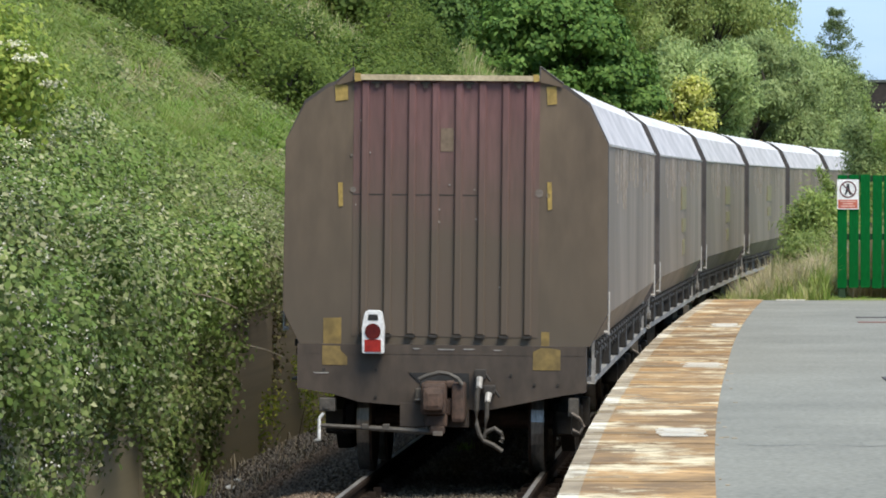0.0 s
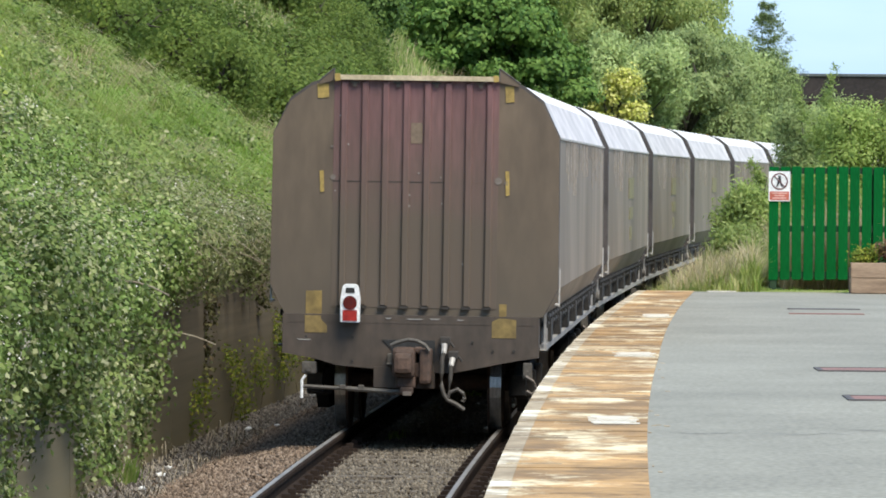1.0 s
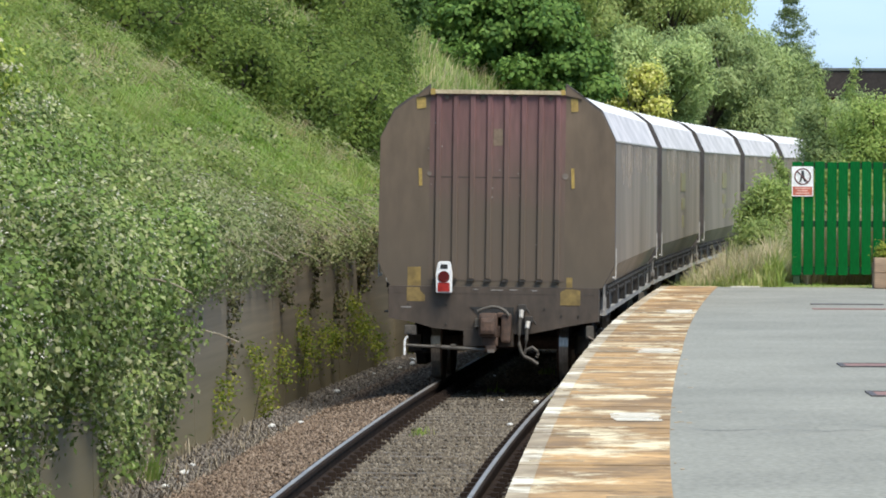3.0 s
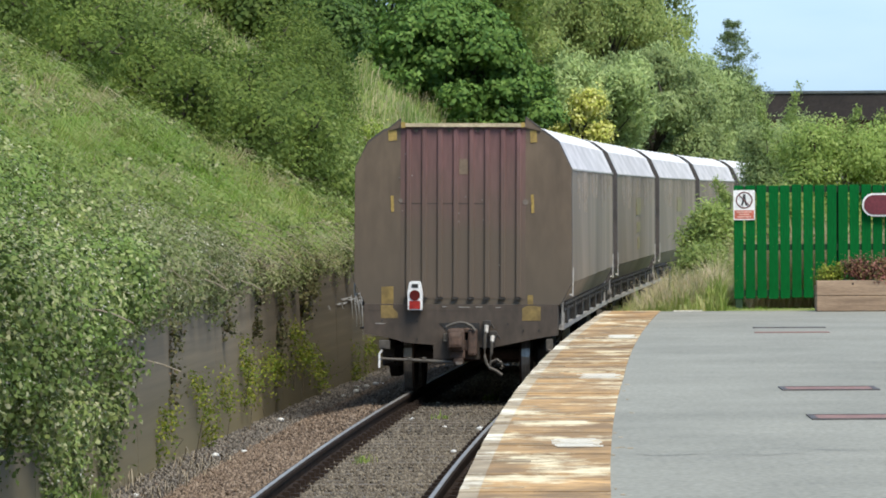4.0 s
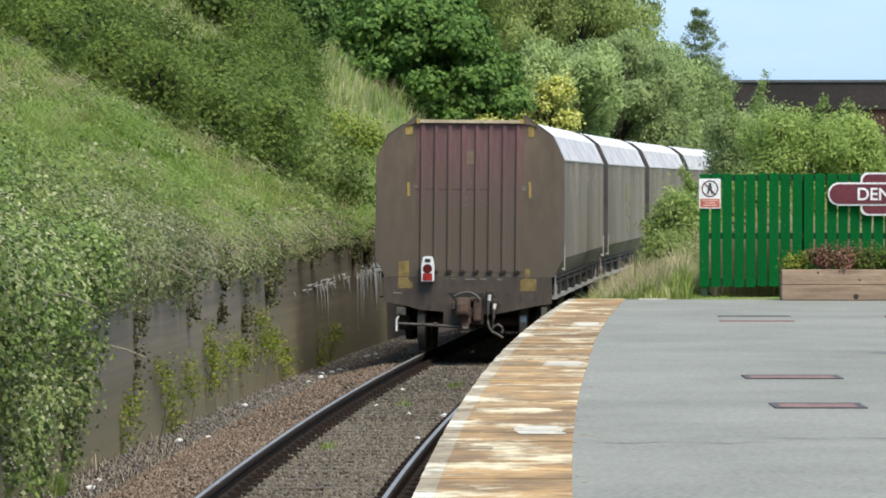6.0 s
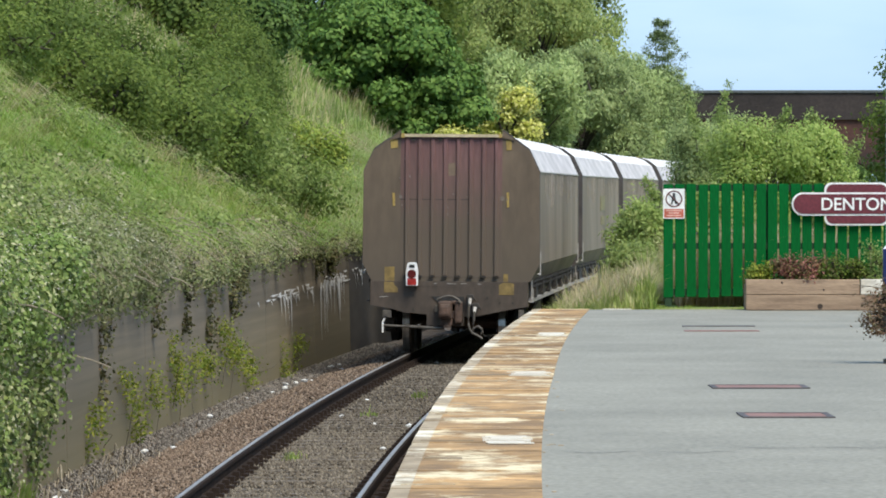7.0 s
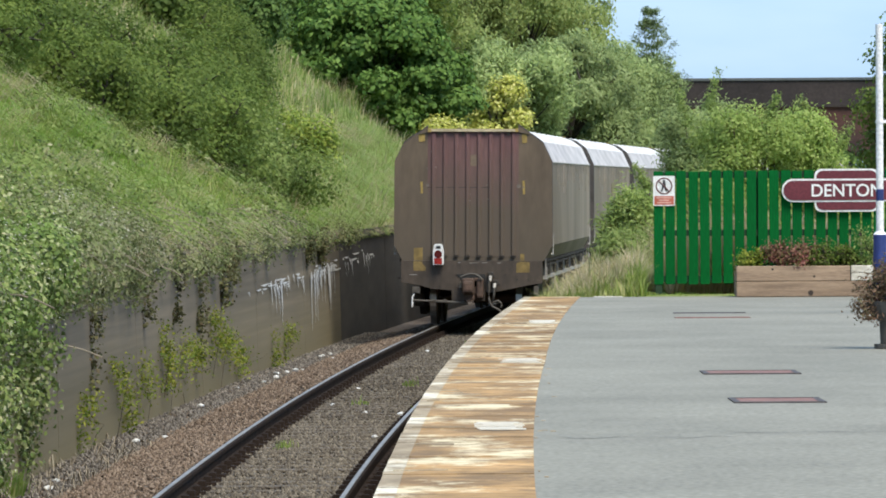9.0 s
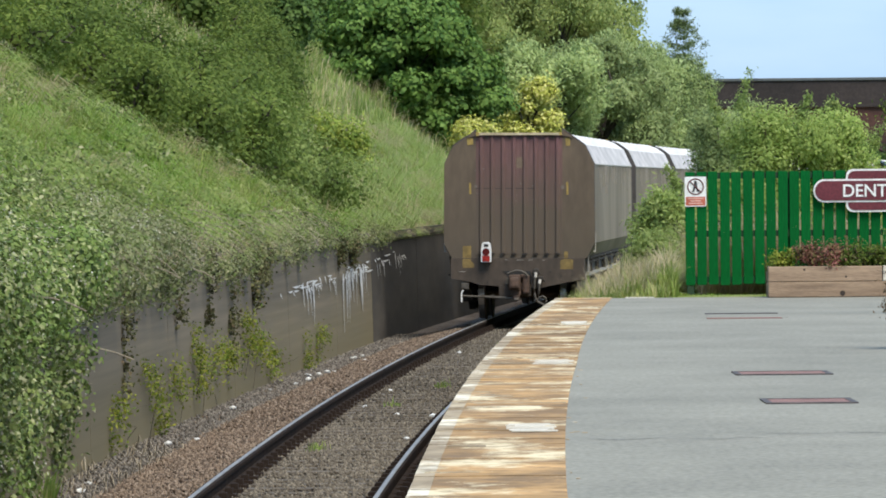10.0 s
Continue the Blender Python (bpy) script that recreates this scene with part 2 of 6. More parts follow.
M["sign_line"] = mat("sign_pale_line", (0.6, 0.35, 0.3), (0.7, 0.42, 0.36), 3, 0.5, 0.0, 30)
M["sign_black"] = mat("sign_dark_print", (0.03, 0.03, 0.035), (0.05, 0.05, 0.055), 3, 0.5, 0.0, 30)
M["sign_ring"] = mat("sign_ring_print", (0.12, 0.04, 0.04), (0.16, 0.06, 0.06), 3, 0.5, 0.0, 30)
M["blue"] = mat("blue_column_paint", (0.015, 0.03, 0.13), (0.03, 0.05, 0.2), 5, 0.45, 0.1, 30, stretch=(1, 1, 0.3))
M["drain"] = mat("rusty_cover_frame", (0.04, 0.035, 0.035), (0.10, 0.08, 0.075), 6, 0.7, 0.2, 40)
M["drain_red"] = mat("red_cover_infill", (0.17, 0.085, 0.07), (0.27, 0.15, 0.125), 5, 0.8, 0.2, 40)
M["bridge"] = mat("dark_bridge_brick", (0.02, 0.016, 0.017), (0.048, 0.036, 0.035), 0.5, 0.9, 0.4, 8)
M["bridge_red"] = mat("red_bridge_brick", (0.035, 0.022, 0.022), (0.13, 0.05, 0.038), 0.5, 0.9, 0.4, 8)
M["coping"] = mat("bridge_coping", (0.07, 0.08, 0.09), (0.12, 0.13, 0.14), 1, 0.8, 0.2, 10)
M["bark"] = mat("bark", (0.03, 0.024, 0.018), (0.08, 0.065, 0.05), 4, 0.9, 0.5, 25)
M["vine"] = leaf_mat("dry_vine_leaves", [(0.12, 0.145, 0.055), (0.2, 0.235, 0.095), (0.33, 0.32, 0.19), (0.15, 0.215, 0.055)])
M["verge"] = leaf_mat("verge_grass_blades", [(0.19, 0.25, 0.06), (0.28, 0.33, 0.09), (0.40, 0.40, 0.16), (0.5, 0.45, 0.24)], (0.2, 0.27, 0.06), 1.2, 0.4)
M["patch"] = mat("faded_buff_patch", (0.16, 0.115, 0.08), (0.2, 0.145, 0.10), 4, 0.7, 0.1, 30)
M["crack"] = mat("asphalt_crack", (0.10, 0.10, 0.098), (0.15, 0.15, 0.142), 4, 0.9, 0.1, 30)
M["dead"] = mat("dead_stem", (0.2, 0.165, 0.12), (0.36, 0.31, 0.23), 4, 0.9, 0.2, 25)
M["pot"] = mat("stone_urn", (0.06, 0.055, 0.05), (0.12, 0.11, 0.1), 4, 0.8, 0.3, 30)
M["stones"] = leaf_mat("ballast_stones", [(0.06, 0.045, 0.035), (0.12, 0.087, 0.065), (0.18, 0.13, 0.095), (0.27, 0.212, 0.165)], trans=0.0, rough=0.9)
M["litter"] = leaf_mat("cess_litter", [(0.045, 0.04, 0.036), (0.09, 0.08, 0.07), (0.19, 0.17, 0.15)], trans=0.0, rough=0.9)
M["grass"] = leaf_mat("bank_grass", [(0.185, 0.285, 0.055), (0.28, 0.39, 0.085), (0.375, 0.45, 0.12), (0.49, 0.48, 0.22)], (0.25, 0.4, 0.07), 0.6, 0.42)
M["straw"] = leaf_mat("dry_grass", [(0.36, 0.32, 0.16), (0.48, 0.40, 0.25), (0.6, 0.5, 0.35), (0.42, 0.38, 0.19)], trans=0.42)
M["dead_grass"] = leaf_mat("dead_seeding_grass", [(0.34, 0.28, 0.18), (0.46, 0.38, 0.27), (0.58, 0.5, 0.38), (0.32, 0.31, 0.14)], trans=0.35)
M["bramble"] = leaf_mat("bramble_leaves", [(0.055, 0.088, 0.03), (0.13, 0.18, 0.052), (0.225, 0.275, 0.086), (0.42, 0.41, 0.25)], (0.13, 0.205, 0.045), 1.1, 0.22)
M["blossom"] = leaf_mat("pale_blossom", [(0.36, 0.34, 0.27), (0.48, 0.46, 0.38), (0.64, 0.62, 0.54)], trans=0.2)
M["cream"] = leaf_mat("creamy_petals", [(0.62, 0.6, 0.42), (0.8, 0.78, 0.62)], trans=0.2)
M["shrub"] = leaf_mat("shrub_leaves", [(0.108, 0.165, 0.036), (0.155, 0.218, 0.046), (0.21, 0.265, 0.064)], (0.088, 0.136, 0.032), 0.7, 0.42)
M["darktree"] = leaf_mat("dark_tree_leaves", [(0.06, 0.128, 0.029), (0.11, 0.2, 0.042), (0.18, 0.285, 0.068)], trans=0.28)
# darker leaf green that carries the shade over the rear sycamore
M["deeptree"] = leaf_mat("shade_deepened_leaves", [(0.045, 0.09, 0.022), (0.075, 0.135, 0.032), (0.115, 0.185, 0.046)], trans=0.25)
M["elder_green"] = leaf_mat("elder_leaves", [(0.14, 0.215, 0.04), (0.25, 0.335, 0.06), (0.42, 0.46, 0.11)], trans=0.35)
# much darker concrete for the far wall panels
M["far_concrete"] = mat("much_darker_concrete", (0.028, 0.024, 0.021), (0.075, 0.062, 0.05), 0.9, 0.9, 0.3, 4, c3=(0.045, 0.038, 0.031), stretch=(0.15, 0.15, 0.8))
M["smudge"] = mat("pale_smudge", (0.13, 0.105, 0.088), (0.2, 0.17, 0.145), 9, 0.7, 0.1, 30)
M["willow"] = leaf_mat("willow_leaves", [(0.23, 0.31, 0.11), (0.34, 0.43, 0.17), (0.47, 0.55, 0.26)], (0.24, 0.31, 0.12), 0.8, 0.4)
M["elder"] = leaf_mat("yellow_elder_leaves", [(0.36, 0.41, 0.075), (0.56, 0.57, 0.13), (0.74, 0.72, 0.3)])
M["birch"] = leaf_mat("birch_leaves", [(0.26, 0.345, 0.11), (0.36, 0.44, 0.15), (0.46, 0.52, 0.2)], (0.25, 0.31, 0.1), 0.5, 0.45)
M["sallow"] = leaf_mat("sallow_leaves", [(0.18, 0.26, 0.07), (0.27, 0.35, 0.10), (0.38, 0.44, 0.17)], (0.23, 0.31, 0.09), 0.9, 0.42)
M["sallow_bright"] = leaf_mat("bright_sallow_leaves", [(0.19, 0.28, 0.065), (0.31, 0.41, 0.11), (0.46, 0.53, 0.19)], (0.28, 0.375, 0.1), 0.9, 0.45)
M["ivy"] = leaf_mat("dull_ivy_leaves", [(0.05, 0.055, 0.026), (0.095, 0.1, 0.042), (0.16, 0.16, 0.07), (0.12, 0.085, 0.05)])
M["larch"] = leaf_mat("larch_needles", [(0.1, 0.15, 0.06), (0.16, 0.22, 0.085), (0.22, 0.28, 0.12)], trans=0.3)
M["fern"] = leaf_mat("wall_weed_leaves", [(0.08, 0.14, 0.02), (0.18, 0.22, 0.03), (0.3, 0.3, 0.05)])
M["flower_red"] = leaf_mat("red_flowers", [(0.13, 0.14, 0.04), (0.26, 0.09, 0.08), (0.36, 0.15, 0.13), (0.15, 0.15, 0.05), (0.2, 0.12, 0.07)])
M["urn_plant"] = leaf_mat("russet_trailing_leaves", [(0.08, 0.075, 0.04), (0.15, 0.10, 0.065), (0.22, 0.13, 0.09), (0.13, 0.13, 0.06)])
M["flower_mix"] = leaf_mat("planter_leaves", [(0.06, 0.10, 0.02), (0.14, 0.2, 0.03), (0.10, 0.08, 0.04)])


def dust_or_tint_over(m, tint, z0, z1, grain=(1, 1, 1)):
    """Dust, moss or a plain tint that thins out with height in ragged patches."""
    n, l, p = nodes_of(m)
    src = p.inputs["Base Color"].links[0].from_socket
    tc = n.new("ShaderNodeTexCoord")
    sx = n.new("ShaderNodeSeparateXYZ")
    l.new(tc.outputs["Object"], sx.inputs[0])
    no = n.new("ShaderNodeTexNoise")
    no.inputs["Scale"].default_value, no.inputs["Detail"].default_value = 2.5, 5
    mp = n.new("ShaderNodeMapping")
    mp.inputs["Scale"].default_value = grain
    l.new(tc.outputs["Object"], mp.inputs["Vector"])
    l.new(mp.outputs[0], no.inputs["Vector"])
    ad = n.new("ShaderNodeMath")
    ad.operation = "MULTIPLY_ADD"
    ad.inputs[1].default_value = 0.9
    l.new(no.outputs["Fac"], ad.inputs[0])
    l.new(sx.outputs["Z"], ad.inputs[2])
    mr = n.new("ShaderNodeMapRange")
    mr.inputs["From Min"].default_value, mr.inputs["From Max"].default_value = z0 + 0.45, z1 + 0.45
    mr.inputs["To Min"].default_value, mr.inputs["To Max"].default_value = 0.95, 0.12
    l.new(ad.outputs[0], mr.inputs["Value"])
    mx = n.new("ShaderNodeMix")
    mx.data_type = "RGBA"
    l.new(mr.outputs[0], mx.inputs["Factor"])
    l.new(src, mx.inputs["A"])
    mx.inputs["B"].default_value = (*tint, 1)
    l.new(mx.outputs["Result"], p.inputs["Base Color"])


dust_or_tint_over(M["concrete"], (0.165, 0.135, 0.066), -1.3, -0.1, (0.1, 0.05, 0.8))
dust_or_tint_over(M["w_ribbed"], (0.098, 0.076, 0.054), 1.95, 3.45)
# the end plate turns a darker brown towards the bottom
dust_or_tint_over(M["w_end"], (0.088, 0.070, 0.05), 0.9, 2.7)


# ---------------- mesh helpers ----------------
def link_mesh(name, me, material, parent=None, label=""):
    ob = new(name, me)
    for mm in (material if isinstance(material, (list, tuple)) else [material]):
        me.materials.append(mm)
    if parent is not None:
        ob.parent = parent
    return tagged(ob, label) if label else ob


def part(name, bm, material, parent=None, label=""):
    me = bpy.data.meshes.new(name)
    bm.normal_update()
    bm.to_mesh(me)
    bm.free()
    return link_mesh(name, me, material, parent, label)


def box(bm, x0, x1, y0, y1, z0, z1, bevel=0.0):
    v = [bm.verts.new(c) for c in ((x0, y0, z0), (x1, y0, z0), (x1, y1, z0), (x0, y1, z0), (x0, y0, z1), (x1, y0, z1), (x1, y1, z1), (x0, y1, z1))]
    f = [bm.faces.new([v[i] for i in q]) for q in ((3, 2, 1, 0), (4, 5, 6, 7), (0, 1, 5, 4), (1, 2, 6, 5), (2, 3, 7, 6), (3, 0, 4, 7))]
    if bevel:
        bmesh.ops.bevel(bm, geom=list({e for q in f for e in q.edges}), offset=bevel, segments=2, affect="EDGES", profile=0.6)


def prism(bm, outline, y0, y1):
    """A solid between y0 and y1 from an outline of (x, z), counter-clockwise seen from -y."""
    a = [bm.verts.new((x, y0, z)) for x, z in outline]
    b = [bm.verts.new((x, y1, z)) for x, z in outline]
    bm.faces.new(a)
    bm.faces.new(b[::-1])
    k = len(a)
    for i in range(k):
        bm.faces.new((a[(i + 1) % k], a[i], b[i], b[(i + 1) % k]))


def tube(bm, p, q, r0, r1=None, seg=8):
    p, q = Vector(p), Vector(q)
    r1 = r0 if r1 is None else r1
    turn = (q - p).to_track_quat("Z", "Y")
    rings = []
    for c, r in ((p, r0), (q, r1)):
        rings.append([bm.verts.new(c + turn @ Vector((math.cos(6.28319 * i / seg) * r, math.sin(6.28319 * i / seg) * r, 0))) for i in range(seg)])
    for i in range(seg):
        bm.faces.new((rings[0][i], rings[0][(i + 1) % seg], rings[1][(i + 1) % seg], rings[1][i]))
    bm.faces.new(rings[0][::-1])
    bm.faces.new(rings[1])


def pipe(bm, pts, r, seg=8):
    """One bent tube through the points."""
    pts = [Vector(p) for p in pts]
    rings = []
    for i, c in enumerate(pts):
        d = pts[min(i + 1, len(pts) - 1)] - pts[max(i - 1, 0)]
        turn = d.to_track_quat("Z", "Y")
        rings.append([bm.verts.new(c + turn @ Vector((math.cos(6.28319 * k / seg) * r, math.sin(6.28319 * k / seg) * r, 0))) for k in range(seg)])
    for a, b in zip(rings, rings[1:]):
        for k in range(seg):
            bm.faces.new((a[k], a[(k + 1) % seg], b[(k + 1) % seg], b[k]))
    bm.faces.new(rings[0][::-1])
    bm.faces.new(rings[-1])


def poly_mesh(name, verts, k):
    """A mesh from an array (n, k, 3): n separate polygons of k corners."""
    n = len(verts)
    me = bpy.data.meshes.new(name)
    me.vertices.add(n * k)
    me.vertices.foreach_set("co", np.ascontiguousarray(verts, dtype=np.float32).ravel())
    me.loops.add(n * k)
    me.loops.foreach_set("vertex_index", np.arange(n * k, dtype=np.int32))
    me.polygons.add(n)
    me.polygons.foreach_set("loop_start", np.arange(0, n * k, k, dtype=np.int32))
    me.update(calc_edges=True)
    return me


def blade_mesh(name, verts):
    """A mesh from an array (n, 5, 3): a four-cornered foot and a three-cornered tip for each blade."""
    n = len(verts)
    me = bpy.data.meshes.new(name)
    me.vertices.add(n * 5)
    me.vertices.foreach_set("co", np.ascontiguousarray(verts, dtype=np.float32).ravel())
    ids = (np.array([0, 1, 2, 4, 4, 2, 3])[None] + (np.arange(n) * 5)[:, None]).astype(np.int32)
    me.loops.add(n * 7)
    me.loops.foreach_set("vertex_index", ids.ravel())
    me.polygons.add(n * 2)
    me.polygons.foreach_set("loop_start", (np.array([0, 4])[None] + (np.arange(n) * 7)[:, None]).astype(np.int32).ravel())
    me.update(calc_edges=True)
    return me


def unit(a):
    return a / np.maximum(np.linalg.norm(a, axis=1, keepdims=True), 1e-6)


def leaf_quads(rng, p, nrm, length, width, hang=0.0):
    """Rhombic leaves at p facing about nrm; hang turns their tips down."""
    n = len(p)
    t = unit(np.cross(nrm, rng.normal(size=(n, 3))))
    t[:, 2] -= hang
    t = unit(t)
    s = unit(np.cross(nrm, t))
    ln = (length * rng.uniform(0.6, 1.3, n))[:, None]
    wd = (width * rng.uniform(0.6, 1.3, n))[:, None]
    fold = unit(nrm) * wd * 0.25
    return np.stack([p - t * ln * 0.5, p + s * wd * 0.5 + fold, p + t * ln * 0.5, p - s * wd * 0.5 + fold], 1)


def crown_points(rng, lumps, n, clump=0.16, per=14):
    """Leaf places in twig-sized clumps near the surface of the lumps (x, y, z, rx, ry, rz)."""
    lumps = np.array(lumps, float)
    w = (lumps[:, 3] * lumps[:, 4] + lumps[:, 3] * lumps[:, 5])
    m = max(1, n // per)
    idx = rng.choice(len(lumps), m, p=w / w.sum())
    d = unit(rng.normal(size=(m, 3)))
    c = lumps[idx, :3] + d * lumps[idx, 3:] * (rng.uniform(0.45, 1.0, m) ** 0.45 * rng.uniform(0.86, 1.12, m))[:, None]
    p = np.repeat(c, per, 0) + rng.normal(size=(m * per, 3)) * clump
    return p, unit(np.repeat(d, per, 0) + rng.normal(size=(m * per, 3)) * 0.36 + np.array([0.05, -0.15, 0.45]))


def blades(rng, p, height, width, lean, side, droop=0.0):
    """Curved grass blades, one five-sided face each; droop lets the tips hang."""
    n = len(p)
    a = rng.uniform(0, 6.2832, n)
    tuft = np.array([0.72 + 0.55 * noise.noise((q[0] * 0.9, q[1] * 0.9, 3.0)) + 0.55 * noise.noise((q[0] * 2.6, q[1] * 1.6, 7.0)) for q in p])
    h = (height * rng.uniform(0.5, 1.25, n) * np.clip(tuft, 0.35, 1.4))[:, None]
    ln = np.array(side)[None, :] * lean * rng.uniform(0.3, 1.4, (n, 1)) + rng.normal(size=(n, 3)) * 0.33
    ln += 0.75 * np.array([(noise.noise((q[0] * 1.3, q[1] * 0.6, 11.0)), noise.noise((q[0] * 1.3, q[1] * 0.6, 23.0)), 0.0) for q in p])
    ln[:, 2] = 0
    w = unit(np.stack([-ln[:, 1], ln[:, 0], np.zeros(n)], 1) + 0.15 * np.stack([np.cos(a), np.sin(a), np.zeros(n)], 1)) * (width * rng.uniform(0.6, 1.4, n))[:, None]
    up = np.array([0, 0, 1.0])[None, :]
    mid = p + up * h * 0.6 + ln * h * 0.35
    tip = p + up * h * (0.95 - droop - 0.3 * np.linalg.norm(ln, axis=1))[:, None] + ln * h
    return np.stack([p - w * 0.5, p + w * 0.5, mid + w * 0.45, tip, mid - w * 0.45], 1)


# ---------------- the line of the track: a gentle right-hand curve ----------------
TA, TB, TC, TD = 4.2608e-4, -1.1388e-2, -1.6392, 0.6e-4     # TD: the curve eases past the platform end
RAIL, CESS = -0.908, -1.32


def cx(y):
    if y > 300:
        return cx(300) + (y - 300) * slope(300)
    return TA * y * y + TB * y + TC - TD * max(0.0, y - 70) ** 2


def slope(y):
    y = min(y, 300)
    return 2 * TA * y + TB - 2 * TD * max(0.0, y - 70)


def along(y, off, z):
    """A point beside the track: off metres to the right of its centre line."""
    s = slope(y)
    k = 1 / math.hypot(1, s)
    return Vector((cx(y) + off * k, y - off * k * s, z))


def sweep(name, profile, ys, material, parent=None, label="", closed=True, wobble=None):
    """A profile of (offset, z) carried along the track."""
    bm = bmesh.new()
    rows = []
    for y in ys:
        rows.append([bm.verts.new(along(y, o, z + (wobble(y, o) if wobble else 0.0))) for o, z in profile])
    k = len(profile)
    for a, b in zip(rows, rows[1:]):
        for i in range(k if closed else k - 1):
            j = (i + 1) % k
            bm.faces.new((a[i], a[j], b[j], b[i]))
    if closed:
        bm.faces.new(rows[0][::-1])
        bm.faces.new(rows[-1])
    bmesh.ops.recalc_face_normals(bm, faces=bm.faces[:])
    return part(name, bm, material, parent, label)


def steps(a, b, s):
    return [a + (b - a) * i / max(1, round((b - a) / s)) for i in range(max(1, round((b - a) / s)) + 1)]


# ---------------- ground, bank, track bed ----------------
def bank_z(off):
    """Height of the cutting side at a distance to the left of the track."""
    d = -off - 2.95
    return 0.72 + (0.70 * d if d < 7.0 else 4.9 + 0.25 * (d - 7.0) if d < 14 else 6.65)


def swell(y, o):
    """Gentle humps of the bank, fading out at the wall."""
    return (0.34 * noise.noise((y * 0.13, o * 0.2, 5)) + 0.16 * noise.noise((y * 0.33, o * 0.75, 15))) * min(1.0, max(0.0, (-o - 2.95) / 1.2))


def build_ground():
    bm = bmesh.new()
    box(bm, -3000, 3000, -600, 4500, -3.0, -1.5)
    tagged(part("ground", bm, M["earth"]), "dark earth and grass stretching to the horizon", "ground", kind="structure")
    rough = lambda y, o: swell(y, o) - 0.03
    prof = [(-70.0, -1.6), (-70.0, 6.6)] + [(-o, bank_z(-o)) for o in (40, 25, 17, 13, 11, 9.95, 9, 8, 7, 6, 5.2, 4.5, 3.9, 3.4, 3.1)] + [(-2.98, 0.70), (-2.98, -1.6)]
    sweep("embankment", prof, steps(-30, 231, 1.5), M["turf"], wobble=lambda y, o: rough(y, o) if -60 < o < -3.05 else 0.0)
    tagged(bpy.data.objects["embankment"], "steep grassy cutting side above the retaining wall", "embankment", kind="structure")
    prof = [(-3.0, -1.6), (-2.9, CESS), (-2.2, CESS + 0.03), (-1.75, -1.15), (-1.35, -1.08), (-0.8, -1.08), (0, -1.10), (0.8, -1.08), (1.3, -1.08), (1.75, -1.2), (2.2, -1.25), (2.2, -1.6)]
    b = sweep("track_bed", prof, steps(-30, 330, 0.6), M["ballast"], wobble=lambda y, o: -0.03 + 0.02 * noise.noise((y * 1.5, o * 2.5, 2)) if -2.8 < o < 2 else 0.0)
    tagged(b, "brown stone ballast bed between wall and platform", "ballast", kind="structure")
    # the verge beyond the platform ramp
    prof = [(1.75, -1.6), (1.75, -1.15), (2.1, -0.7), (2.6, -0.15), (3.2, -0.02), (12, 0.0), (60, 0.3), (60, -1.6)]
    v = sweep("verge", prof, steps(77.2, 330, 1.5), M["turf"], wobble=lambda y, o: 0.06 * noise.noise((y, o, 9)) if 2.0 < o < 50 else 0.0)
    tagged(v, "overgrown grassy verge beyond the platform end", "verge", kind="structure")


def build_wall():
    w = new("retaining_wall")
    tagged(w, "stained concrete retaining wall with lime streaks and weeds", "retaining wall", kind="structure")
    face = -2.72
    for i, (a, b) in enumerate(zip([-30, -15, 0, 20, 29, 38, 47, 56, 65, 74, 83, 92, 99.5, 110, 122, 134, 150, 170, 200], [-15, 0, 20, 29, 38, 47, 56, 65, 74, 83, 92, 99.5, 110, 122, 134, 150, 170, 200, 260])):
        top = 0.74 + 0.02 * (i % 2)
        prof = [(face - 0.26, -1.6), (face - 0.26, top), (face + 0.04, top), (face + 0.04, top - 0.14), (face, top - 0.17), (face + 0.05, -1.6)]
        sweep("wall_panel", prof, steps(a + 0.012, b - 0.012, 1.5), M["far_concrete"] if a > 98 else M["concrete"], w, "much darker concrete" if a > 98 else "")
    # lime runs below the lift joint of the concrete
    rng = random.Random(4)
    for yc, spread, z, n, longest in ((87.0, 1.9, 0.03, 16, 0.6), (86.0, 3.6, 0.0, 8, 0.3), (91.0, 2.4, 0.06, 9, 0.25), (95.2, 1.9, 0.1, 26, 0.95), (97.2, 1.2, 0.14, 12, 0.7), (101.5, 1.6, 0.2, 9, 0.3), (106.0, 1.2, 0.24, 7, 0.35)):
        bm = bmesh.new()
        for k in range(n):
            y = yc + rng.gauss(0, spread * 0.5)
            wd, ln = rng.uniform(0.012, 0.045), longest * rng.random() ** 2 + 0.05
            zz = z + rng.uniform(-0.06, 0.07)
            q = [along(y, face + 0.03, zz), along(y + wd * 4, face + 0.03, zz + 0.01), along(y + wd * 3, face + 0.052, zz - ln), along(y + wd * 2.2, face + 0.052, zz - ln)]
            bm.faces.new([bm.verts.new(c) for c in q])
        for k in range(n // 2):
            y = yc + rng.gauss(0, spread * 0.6)
            zz = z + rng.choice([0.0, 0.0, 0.06, -0.07, 0.1])
            ln = rng.uniform(0.4, 1.7)
            q = [along(y, face + 0.033, zz), along(y + ln, face + 0.033, zz + rng.uniform(-0.01, 0.01)), along(y + ln, face + 0.035, zz - rng.uniform(0.004, 0.016)), along(y + ln * 0.4, face + 0.036, zz - rng.uniform(0.01, 0.035))]
            bm.faces.new([bm.verts.new(c) for c in q])
        part("lime_streak", bm, M["lime"], w, "white lime run")


